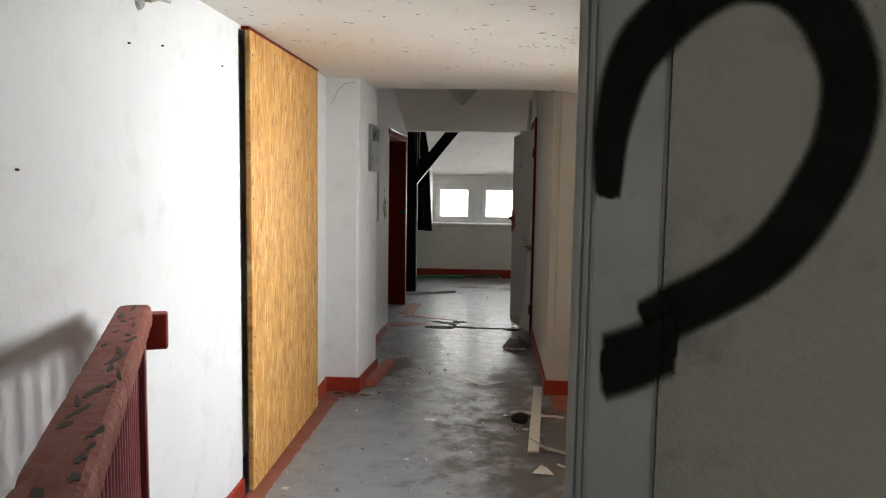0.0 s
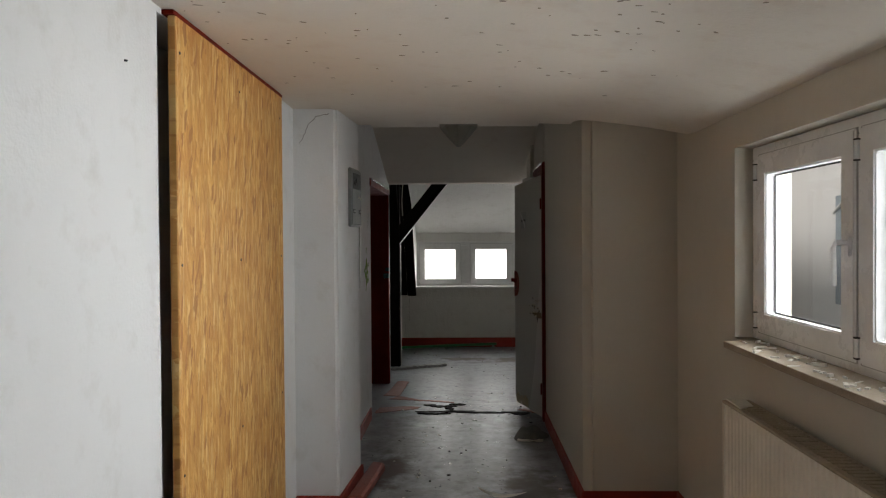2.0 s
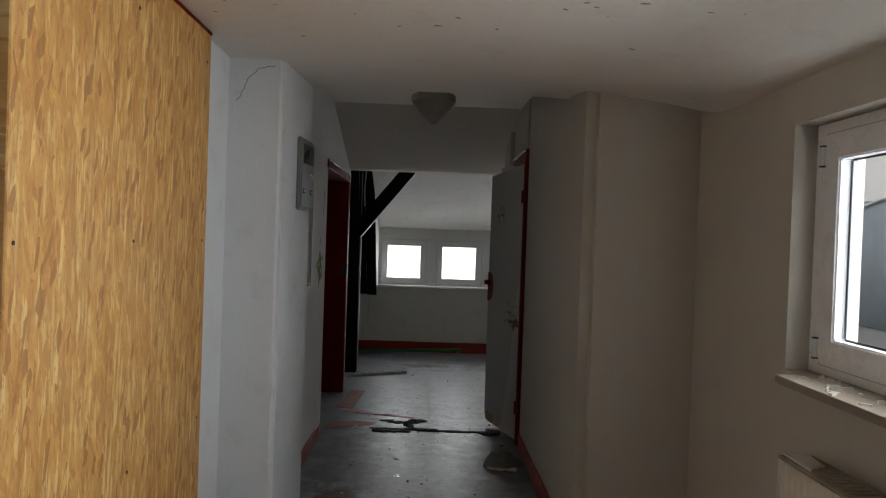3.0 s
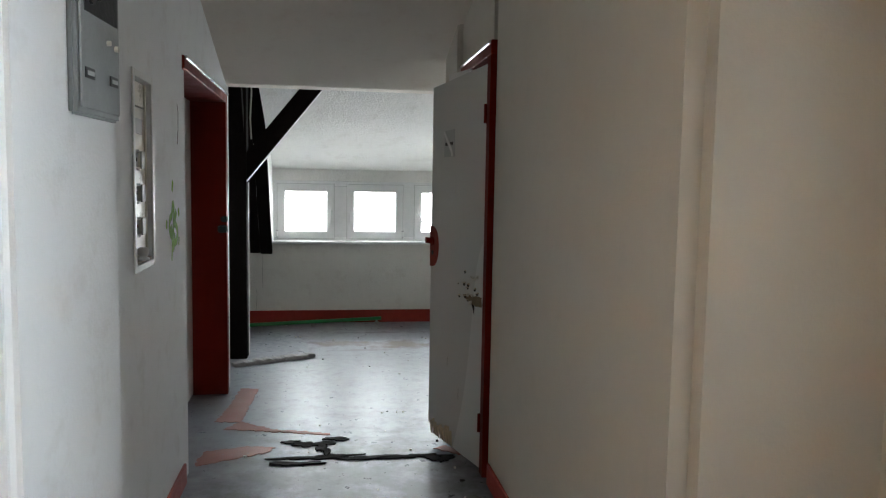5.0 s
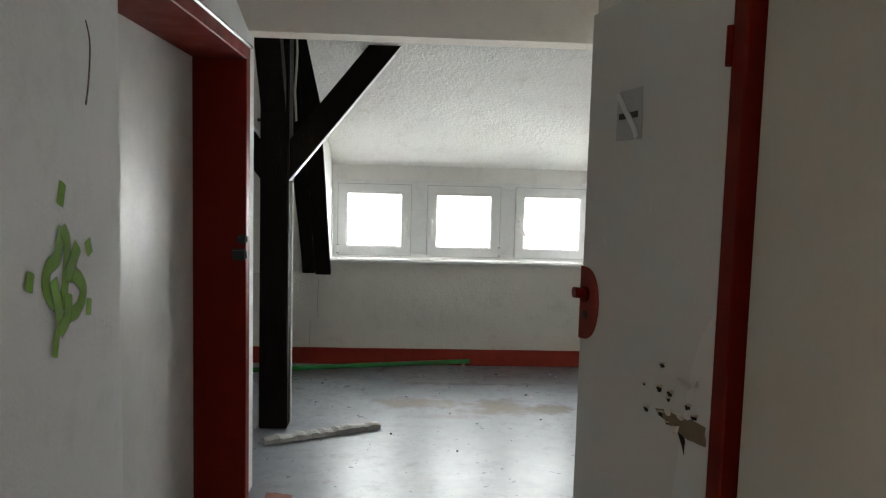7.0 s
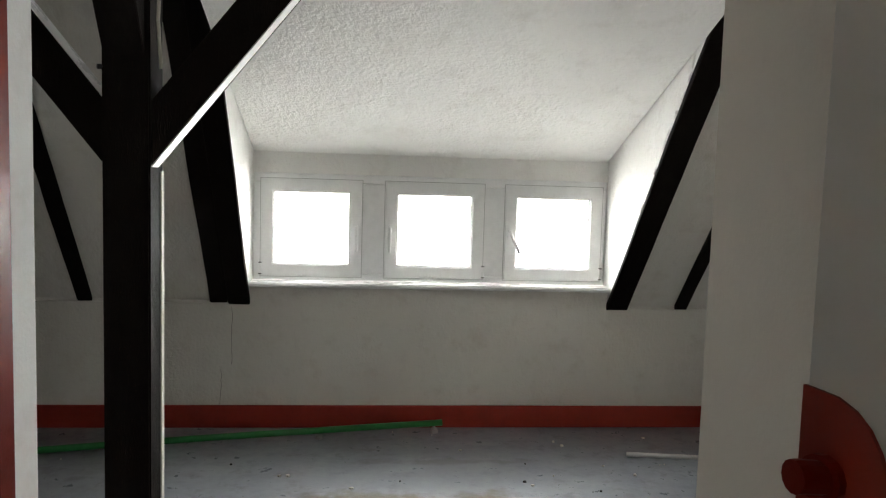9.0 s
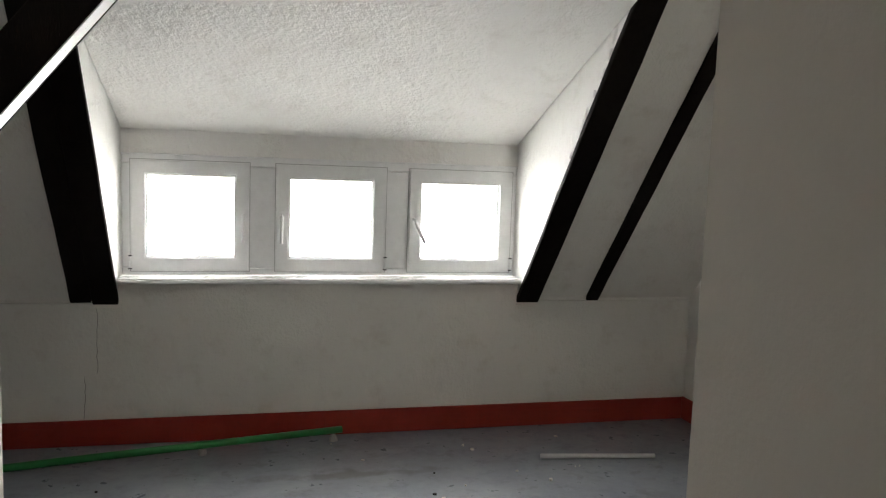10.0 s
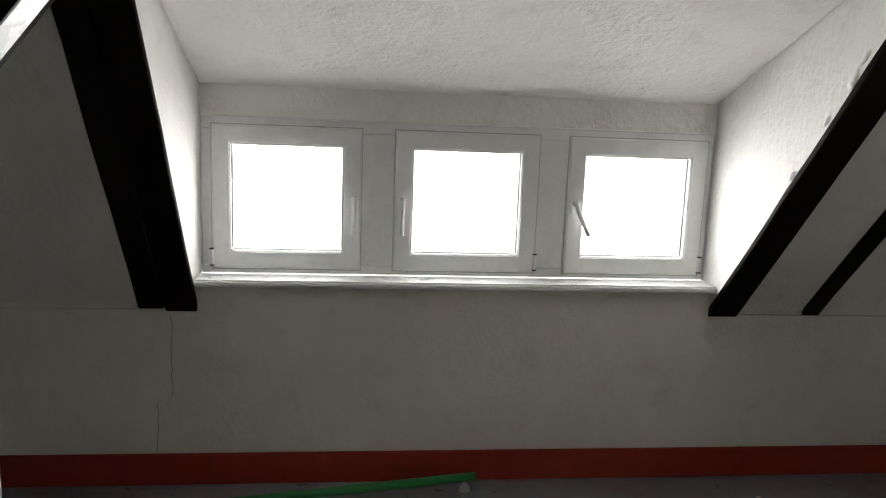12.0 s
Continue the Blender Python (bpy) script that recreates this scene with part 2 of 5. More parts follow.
def osb_material():
    """Pressed strand board: long overlapping chips of several tones."""
    m, nt, b = material("oriented_strand_board", 0.6)
    tc = nt.nodes.new("ShaderNodeTexCoord")
    warp = nt.nodes.new("ShaderNodeTexNoise")
    warp.inputs["Scale"].default_value, warp.inputs["Detail"].default_value = 9.0, 4.0
    nt.links.new(tc.outputs["Object"], warp.inputs["Vector"])
    bend = nt.nodes.new("ShaderNodeVectorMath")
    bend.operation = "MULTIPLY_ADD"
    bend.inputs[1].default_value = (0.0, 0.022, 0.022)
    nt.links.new(warp.outputs["Color"], bend.inputs[0])
    nt.links.new(tc.outputs["Object"], bend.inputs[2])
    layers = []
    for k, (st, ang) in enumerate((((1, 38, 9), 5), ((1, 60, 11), -11), ((1, 55, 16), 20), ((1, 85, 9), 2), ((1, 60, 18), 13), ((1, 70, 13), -24))):
        tw = nt.nodes.new("ShaderNodeMapping")
        tw.inputs["Rotation"].default_value = (radians(ang), 0, 0)
        nt.links.new(bend.outputs[0], tw.inputs["Vector"])
        mp = nt.nodes.new("ShaderNodeMapping")
        mp.inputs["Scale"].default_value = st
        mp.inputs["Location"].default_value = (k * 3.7, k * 1.9, k)
        nt.links.new(tw.outputs["Vector"], mp.inputs["Vector"])
        vo = nt.nodes.new("ShaderNodeTexVoronoi")
        vo.inputs["Scale"].default_value = 1.0
        nt.links.new(mp.outputs["Vector"], vo.inputs["Vector"])
        sep = nt.nodes.new("ShaderNodeSeparateColor")
        nt.links.new(vo.outputs["Color"], sep.inputs[0])
        layers.append((sep.outputs[0], sep.outputs[1], vo.outputs["Distance"]))
    tones = [(0.0, (0.42, 0.185, 0.042)), (0.25, (0.51, 0.255, 0.066)), (0.75, (0.60, 0.325, 0.092)), (1.0, (0.67, 0.41, 0.145))]
    c = ramp(nt, layers[0][0], tones)
    for k, lo, amount in ((1, 0.5, 0.85), (2, 0.68, 0.8), (5, 0.72, 0.8)):
        c = mix(nt, ramp(nt, layers[k][1], [(lo, g3(0)), (lo + 0.03, g3(amount))]), c, ramp(nt, layers[k][0], tones))
    # pale strands on top, and a few narrow dark ones
    c = mix(nt, ramp(nt, layers[3][1], [(0.76, g3(0)), (0.80, g3(0.8))]), c, ramp(nt, layers[3][0], [(0.0, (0.66, 0.42, 0.15)), (1.0, (0.76, 0.54, 0.24))]))
    c = mix(nt, ramp(nt, layers[4][1], [(0.90, g3(0)), (0.92, g3(0.8))]), c, (0.27, 0.11, 0.028))
    # shadowed edges of the strands
    c = mix(nt, ramp(nt, layers[3][2], [(0.60, g3(0)), (0.80, g3(0.45))]), c, (0.35, 0.16, 0.04))
    grain = noise_tex(nt, coords(nt, (1, 70, 6)), 3.0, 6, 0.75)
    c = mix(nt, ramp(nt, grain, [(0.26, g3(0.4)), (0.42, g3(0))]), c, (0.33, 0.15, 0.036))
    fleck = noise_tex(nt, coords(nt, (1, 34, 11)), 3.0, 3, 0.6)
    c = mix(nt, ramp(nt, fleck, [(0.58, g3(0)), (0.66, g3(0.7))]), c, (0.34, 0.145, 0.036))
    c = mix(nt, ramp(nt, fleck, [(0.28, g3(0.7)), (0.38, g3(0))]), c, (0.74, 0.50, 0.21))
    blotch = noise_tex(nt, coords(nt, (1, 6.0, 2.2)), 2.5, 4, 0.65)
    c = mix(nt, ramp(nt, blotch, [(0.40, g3(0.5)), (0.58, g3(0))]), c, (0.40, 0.18, 0.04))
    nt.links.new(c, b.inputs["Base Color"])
    bump(nt, b, mix(nt, 0.5, grain, layers[1][0]), 0.4, 0.004)
    return m


OSB = osb_material()

# ---------------------------------------------------------------- building tools
ORIGIN = {}


def box(bm, x0, x1, y0, y1, z0, z1):
    vs = [bm.verts.new((x, y, z)) for x in (x0, x1) for y in (y0, y1) for z in (z0, z1)]
    for f in ((0, 1, 3, 2), (4, 6, 7, 5), (0, 4, 5, 1), (2, 3, 7, 6), (0, 2, 6, 4), (1, 5, 7, 3)):
        bm.faces.new([vs[i] for i in f])
    return bm


def prism(bm, pts, axis, a, b):
    """A polygon in the two other axes, drawn out along one axis from a to b."""
    def at(p, w):
        return {"x": (w, p[0], p[1]), "y": (p[0], w, p[1]), "z": (p[0], p[1], w)}[axis]
    lo = [bm.verts.new(at(p, a)) for p in pts]
    hi = [bm.verts.new(at(p, b)) for p in pts]
    bm.faces.new(lo)
    bm.faces.new(hi[::-1])
    for i in range(len(pts)):
        j = (i + 1) % len(pts)
        bm.faces.new((lo[j], lo[i], hi[i], hi[j]))
    return bm


def tube(bm, pts, r, sides=10):
    """A round bar along a line of points."""
    pts = [Vector(p) for p in pts]
    rings = []
    for i, p in enumerate(pts):
        d = (pts[min(i + 1, len(pts) - 1)] - pts[max(i - 1, 0)]).normalized()
        u = d.orthogonal().normalized() if not rings else (u - d * u.dot(d)).normalized()
        w = d.cross(u)
        rings.append([bm.verts.new(p + r * (math.cos(2 * math.pi * k / sides) * u + math.sin(2 * math.pi * k / sides) * w)) for k in range(sides)])
    for a, b in zip(rings, rings[1:]):
        for k in range(sides):
            bm.faces.new((a[k], a[(k + 1) % sides], b[(k + 1) % sides], b[k]))
    bm.faces.new(rings[0][::-1])
    bm.faces.new(rings[-1])
    return bm


def lathe(bm, profile, cx, cy, sides=24):
    """A turned shape about an upright axis from (radius, z) pairs."""
    rings = [[bm.verts.new((cx + r * math.cos(2 * math.pi * k / sides), cy + r * math.sin(2 * math.pi * k / sides), z)) for k in range(sides)] for r, z in profile]
    for a, b in zip(rings, rings[1:]):
        for k in range(sides):
            bm.faces.new((a[k], a[(k + 1) % sides], b[(k + 1) % sides], b[k]))
    bm.faces.new(rings[0][::-1])
    bm.faces.new(rings[-1])
    return bm


def soften(bm, width=0.004, segments=1):
    bmesh.ops.recalc_face_normals(bm, faces=bm.faces)
    sharp = [e for e in bm.edges if len(e.link_faces) == 2 and e.calc_face_angle(0) > 0.5]
    bmesh.ops.bevel(bm, geom=sharp, offset=width, segments=segments, affect="EDGES", clamp_overlap=True)
    return bm


def roughen(bm, amount, scale=8.0):
    for v in bm.verts:
        v.co += noise.noise_vector(v.co * scale) * amount
    return bm


def mesh(name, bm, mat, smooth=False):
    bmesh.ops.recalc_face_normals(bm, faces=bm.faces)
    me = bpy.data.meshes.new(name)
    bm.to_mesh(me)
    bm.free()
    me.materials.append(mat)
    if smooth:
        me.polygons.foreach_set("use_smooth", [True] * len(me.polygons))
    return me


def structure(name, bm, mat, label, category):
    return tagged(new(name, mesh(name, bm, mat)), label, category, kind="structure")


def thing(name, at, label, category, group="", kind=""):
    ob = new(name)
    ob.location = at
    ob.empty_display_size = 0.1
    ORIGIN[ob] = Vector(at)
    return tagged(ob, label, category, group, kind)


def solid(name, bm, mat, label, category, group="", kind="", smooth=False):
    """A thing that is one mesh."""
    return tagged(new(name, mesh(name, bm, mat, smooth)), label, category, group, kind)


def part(name, bm, mat, parent, label="", smooth=False):
    o = ORIGIN.get(parent, Vector())
    bm.transform(Matrix.Translation(-o))
    ob = new(name, mesh(name, bm, mat, smooth))
    ob.parent = parent
    # a part keeps its thing's origin, so that sub-parts lie in the same axes
    ORIGIN[ob] = o
    return tagged(ob, label)


def B():
    return bmesh.new()


def ragged(pts, amount, seed, step=0.03):
    """An outline with its edges worn uneven."""
    r = random.Random(seed)
    out = []
    for (a, b), (c, d) in zip(pts, pts[1:] + pts[:1]):
        n = max(1, int(math.hypot(c - a, d - b) / step))
        out += [(a + (c - a) * k / n + r.uniform(-amount, amount), b + (d - b) * k / n + r.uniform(-amount, amount)) for k in range(n)]
    return out

# ---------------------------------------------------------------- the plan
XL, XC, XR, XW = -1.015, -0.88, 0.537, 1.04      # landing wall, corridor walls, landing window wall
Y0, YP, YE = -3.2, 2.985, 3.54                   # back of the landing, pier, end of the low ceiling
YL, YS = 6.80, 6.226                             # ends of the two corridor walls
YK, YG = 9.145, 9.245                            # knee wall, dormer window plane
ZK, SLOPE_L, SLOPE_R = 0.70, 1.40, 1.13          # knee wall height, roof pitch each side of the dormer
DXL, DXR = -0.757, 1.276                         # dormer cheeks
RX0, RX1 = -3.2, 2.33                            # attic room


def roof_y(z, pitch):
    return YK - (z - ZK) / pitch


def dormer_z(y):
    return 1.543 + 0.385 * (9.243 - y)


def low_ceiling_z(x, y=0.0):
    """Underside of the landing ceiling: it dips to the window and levels out at the corridor mouth."""
    dip = float(np.interp(x, [-1.2, -0.7, 0.0, 0.55, 0.85, 1.04, 1.3], [2.18, 2.165, 2.125, 2.082, 2.035, 1.993, 1.94]))
    level = float(np.interp(x, [-1.2, 0.3, 0.55, 1.3], [2.166, 2.166, 2.158, 2.10]))
    f = min(1.0, max(0.0, (y - 2.75) / (YE - 2.75)))
    f = f * f * (3 - 2 * f)
    return dip * (1 - f) + level * f


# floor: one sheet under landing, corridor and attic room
structure("floor", box(B(), RX0 - 0.3, RX1 + 0.3, Y0 - 0.2, 9.5, -0.2, 0.0), FLOOR, "worn grey painted floor with scuffs, stains, painted-in shade and litter", "floor")

# landing walls
bm = B()
prism(bm, [(Y0, 0), (1.215, 0), (1.215, 2.156), (2.48, 2.156), (2.48, 0), (YP, 0), (YP, 2.6), (Y0, 2.6)], "x", XL - 0.16, XL)
structure("wall_landing_left", bm, WHITE, "white rough-plastered landing wall with nails and scuffs", "wall")
bm = box(B(), XL - 0.22, XL - 0.165, 1.1, 2.6, 0, 2.6)
structure("wall_blocked_doorway", bm, WHITE, "masonry closing the doorway behind the strand board", "wall")
bm = B()
prism(bm, [(-1.3, YP), (-0.782, YP), (-0.742, YE), (-1.3, YE)], "z", 0, 2.6)
soften(bm, 0.018, 3)
structure("wall_pier", bm, WHITE, "white plastered pier with rounded corner and cracks", "wall")
bm = B()
WY0, WY1, WZ0, WZ1 = 0.55, 2.22, 1.045, 1.85
box(bm, XW, XW + 0.24, Y0, WY0, 0, 2.6)
box(bm, XW, XW + 0.24, WY1, 3.07, 0, 2.6)
box(bm, XW, XW + 0.24, WY0, WY1, 0, WZ0)
box(bm, XW, XW + 0.24, WY0, WY1, WZ1, 2.6)
structure("wall_landing_window", bm, BOUNCEWARM, "warm-tinted white wall with window recess above a radiator", "wall")
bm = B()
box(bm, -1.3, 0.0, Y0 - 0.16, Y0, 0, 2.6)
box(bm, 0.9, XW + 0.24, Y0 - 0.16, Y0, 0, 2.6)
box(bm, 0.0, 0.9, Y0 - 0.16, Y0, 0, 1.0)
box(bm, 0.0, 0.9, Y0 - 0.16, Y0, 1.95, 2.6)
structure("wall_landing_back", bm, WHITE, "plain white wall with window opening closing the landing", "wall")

# corridor walls
bm = B()
NY0, NY1, NZ0, NZ1 = 4.262, 4.52, 1.11, 1.765
DY0, DY1, DZ = 5.16, 6.665, 1.985
prism(bm, [(YE, 0), (NY1, 0), (NY1, NZ0), (NY0, NZ0), (NY0, NZ1), (NY1, NZ1), (NY1, 2.6), (YE, 2.6)], "x", -1.25, XC)
structure("wall_corridor_niche", bm, WHITE, "white corridor wall round the fuse niche", "wall")
bm = B()
prism(bm, [(NY1, 0), (DY0, 0), (DY0, DZ), (DY1, DZ), (DY1, 0), (YL, 0), (YL, 2.6), (NY1, 2.6)], "x", -1.25, XC)
structure("wall_corridor_left", bm, WHITE, "white corridor wall with a deep door recess", "wall")
bm = B()
RY0, RY1, RZ = 5.0, 5.80, 2.085
prism(bm, [(XR, 3.066), (XW + 0.24, 3.07), (XW + 0.24, 3.27), (XR + 0.2, 3.27), (XR + 0.2, RY0), (XR, RY0)], "z", 0, 2.6)
soften(bm, 0.05, 14)
structure("wall_corridor_right", bm, BOUNCEWARM, "warm-tinted white corridor wall with a doorway near its end", "wall")
bm = B()
prism(bm, [(RY0 + 0.0, RZ), (RY1, RZ), (RY1, 2.6), (RY0, 2.6)], "x", XR - 0.006, XR + 0.2)
structure("wall_door_head", bm, BOUNCEWARM, "warm-tinted white wall over the right doorway", "wall")
bm = B()
prism(bm, [(0.50, RY1), (0.737, RY1), (0.737, YS), (0.50, YS)], "z", 0, 2.6)
soften(bm, 0.012, 2)
structure("wall_corridor_end", bm, BOUNCEWARM, "warm-tinted white wall end beyond the right doorway", "wall")
bm = B()
box(bm, 1.5, 1.6, 3.27, 6.05, 0, 2.6)
structure("wall_side_room", bm, WHITE, "plain wall of the side room behind the open door", "wall")

# ceilings
bm = B()
xs = [-1.3 + i * 0.1 for i in range(27)]
ys = [Y0 - 0.1, 0.0, 1.5, 2.75] + [2.75 + (YE - 2.75) * k / 8 for k in range(1, 9)]
grid = [[bm.verts.new((x, y, low_ceiling_z(x, y))) for x in xs] for y in ys]
for a, b in zip(grid, grid[1:]):
    for k in range(26):
        bm.faces.new((a[k], a[k + 1], b[k + 1], b[k]))
lid = [bm.verts.new(c) for c in ((-1.3, ys[0], 2.6), (1.3, ys[0], 2.6), (1.3, YE, 2.6), (-1.3, YE, 2.6))]
bm.faces.new(lid)
bm.faces.new(grid[0] + [lid[1], lid[0]])
bm.faces.new(grid[-1] + [lid[2], lid[3]])
bm.faces.new([r[0] for r in grid] + [lid[3], lid[0]])
bm.faces.new([r[-1] for r in grid] + [lid[2], lid[1]])
structure("ceiling_landing", bm, CEIL, "low stained plaster ceiling sloping towards the window", "ceiling")
bm = B()
prism(bm, [(YE - 0.05, 2.43), (5.42, 2.43), (6.68, 2.045), (6.8, 2.04), (6.8, 2.62), (YE - 0.05, 2.62)], "x", -1.25, 1.6)
structure("ceiling_corridor", bm, CEIL, "raised corridor ceiling running down to a low sloping soffit", "ceiling")
bm = B()
prism(bm, [(6.8, 2.46), (7.95, 2.46), (7.86, 2.6), (6.8, 2.6)], "x", RX0, DXL - 0.065)
prism(bm, [(6.8, 2.46), (7.64, 2.46), (7.52, 2.6), (6.8, 2.6)], "x", DXR + 0.065, RX1)
prism(bm, [(6.8, 2.466), (7.3, 2.466), (7.3, 2.6), (6.8, 2.6)], "x", DXL - 0.065, DXR + 0.065)
prism(bm, [(6.05, 2.46), (6.8, 2.46), (6.8, 2.6), (6.05, 2.6)], "x", 1.6, RX1)
structure("ceiling_attic", bm, STIPPLE, "white plastered attic ceiling", "ceiling")
bm = B()
prism(bm, [(9.35, dormer_z(9.35)), (6.87, dormer_z(6.87)), (6.87, 2.55), (9.35, 1.75)], "x", DXL + 0.004, DXR - 0.008)
structure("ceiling_dormer", bm, ROUGHCAST, "sloping dormer ceiling of coarse white plaster", "ceiling")

# attic room walls
bm = B()
box(bm, RX0, RX1, YK, 9.42, 0, ZK)
box(bm, DXL, DXR, YK + 0.004, 9.42, ZK, 0.80)
structure("wall_knee", bm, STIPPLE, "low white knee wall, stained, under the dormer window", "wall")
bm = prism(B(), [(-0.866, 0.131), (1.30, 0.131), (1.30, 0.69), (DXR - 0.003, 0.69), (DXR - 0.003, 0.799), (DXL + 0.003, 0.799), (DXL + 0.003, 0.69), (-0.866, 0.69)], "y", YK - 0.010, YK + 0.0035)
soften(bm, 0.006, 2)
structure("wall_knee_facing", bm, STIPPLE, "white plastered facing under the dormer window, stained", "wall")
bm = B()
box(bm, DXL, DXR, 9.236, 9.42, 1.43, 1.62)
structure("wall_dormer_head", bm, ROUGHCAST, "white plaster strip above the dormer windows", "wall")
for nm, xa, xb, ytop in (("wall_cheek_left", DXL - 0.09, DXL, 8.18), ("wall_cheek_right", DXR, DXR + 0.09, 7.85)):
    bm = B()
    prism(bm, [(9.42, ZK - 0.05), (9.42, dormer_z(9.42) + 0.1), (ytop, dormer_z(ytop) + 0.1), (YK, ZK + 0.014)], "x", xa, xb)
    structure(nm, bm, ROUGHCAST, "white dormer cheek of coarse bumpy plaster", "wall")
for nm, xa, xb, pitch in (("wall_slope_left", RX0, DXL - 0.004, SLOPE_L), ("wall_slope_right", DXR + 0.004, RX1, SLOPE_R)):
    bm = B()
    yt = roof_y(2.56, pitch)
    prism(bm, [(YK + 0.002, ZK + 0.004), (YK + 0.002, ZK + 0.018), (yt, 2.59), (yt + 0.1, 2.69), (9.3, ZK + 0.09), (9.3, ZK + 0.004)], "x", xa, xb)
    structure(nm, bm, STIPPLE, "white sloping attic wall between dark rafters", "wall")
bm = B()
box(bm, RX1, RX1 + 0.15, 6.05, 9.42, 0, 2.6)
structure("wall_attic_right", bm, STIPPLE, "plain white attic side wall", "wall")
bm = B()
box(bm, RX0 - 0.15, RX0, 6.7, 9.42, 0, 2.6)
structure("wall_attic_left", bm, STIPPLE, "plain white attic side wall", "wall")
bm = B()
box(bm, RX0, -1.25, 6.7, YL, 0, 2.6)
structure("wall_attic_back_left", bm, STIPPLE, "white attic wall beside the corridor mouth", "wall")
bm = B()
box(bm, XR + 0.2, RX1, 6.05, YS, 0, 2.6)
structure("wall_attic_back_right", bm, STIPPLE, "white attic wall beside the corridor mouth", "wall")


# red painted skirting, run by run
def skirting(name, x0, x1, y0, y1, h):
    bm = B()
    box(bm, x0, x1, y0, y1, 0.001, h)
    soften(bm, 0.004)
    roughen(bm, 0.001, 20)
    structure(name, bm, RED, "red painted skirting along the wall", "skirting")


skirting("baseboard_landing_left", XL, XL + 0.014, Y0, 1.21, 0.10)
skirting("baseboard_landing_far", XL, XL + 0.014, 2.60, YP - 0.014, 0.10)
skirting("baseboard_pier_front", XL, -0.772, YP - 0.015, YP, 0.103)
bm = prism(B(), [(-0.782, YP - 0.015), (-0.768, YP - 0.015), (-0.728, YE), (-0.742, YE)], "z", 0.001, 0.103)
structure("baseboard_pier_side", bm, RED, "red painted skirting along the pier", "skirting")
skirting("baseboard_corridor_left", XC, XC + 0.014, YE, DY0 - 0.07, 0.10)
skirting("baseboard_corridor_right", XR - 0.014, XR, 3.066, RY0 - 0.08, 0.105)
skirting("baseboard_alcove", XR - 0.014, XW, 3.052, 3.066, 0.105)
skirting("baseboard_landing_window", XW - 0.014, XW, Y0, 3.052, 0.11)
skirting("baseboard_knee", RX0, RX1 - 0.016, YK - 0.016, YK, 0.128)
skirting("baseboard_attic_right", RX1 - 0.016, RX1, YS, YK, 0.13)

# worn red border painted on the floor
for nm, pts in (("trim_floor_landing", [(XL + 0.015, 0.2), (-0.915, 0.2), (-0.915, 1.4), (-0.885, 2.87), (-0.78, 2.87), (-0.78, 2.965), (XL + 0.015, 2.965)]),
                ("trim_floor_window", [(0.80, 0.2), (XW - 0.016, 0.2), (XW - 0.016, 3.05), (0.56, 3.05), (0.56, 2.72), (0.86, 2.66), (0.80, 2.0)])):
    structure(nm, prism(B(), ragged(pts, 0.006, 5), "z", -0.01, 0.003), REDFLOOR, "worn red paint border on the grey floor", "floor paint")
bm = B()
for k, pts in enumerate(([(-0.87, 5.30), (-0.52, 5.46), (-0.50, 5.53), (-0.66, 5.56), (-0.86, 5.50)], [(-0.87, 6.0), (-0.72, 5.98), (-0.68, 6.7), (-0.80, 6.72), (-0.82, 6.35)],
                         [(-0.80, 5.86), (-0.35, 5.74), (-0.2, 5.70), (-0.2, 5.73), (-0.5, 5.82), (-0.72, 5.99)], [(0.34, 5.42), (0.50, 5.30), (0.51, 5.36), (0.40, 5.47)])):
    prism(bm, ragged(pts, 0.010, k + 2, 0.02), "z", -0.01, 0.003)
structure("trim_floor_doorway", bm, REDFLOOR, "worn remains of red paint on the floor by the doorway", "floor paint")


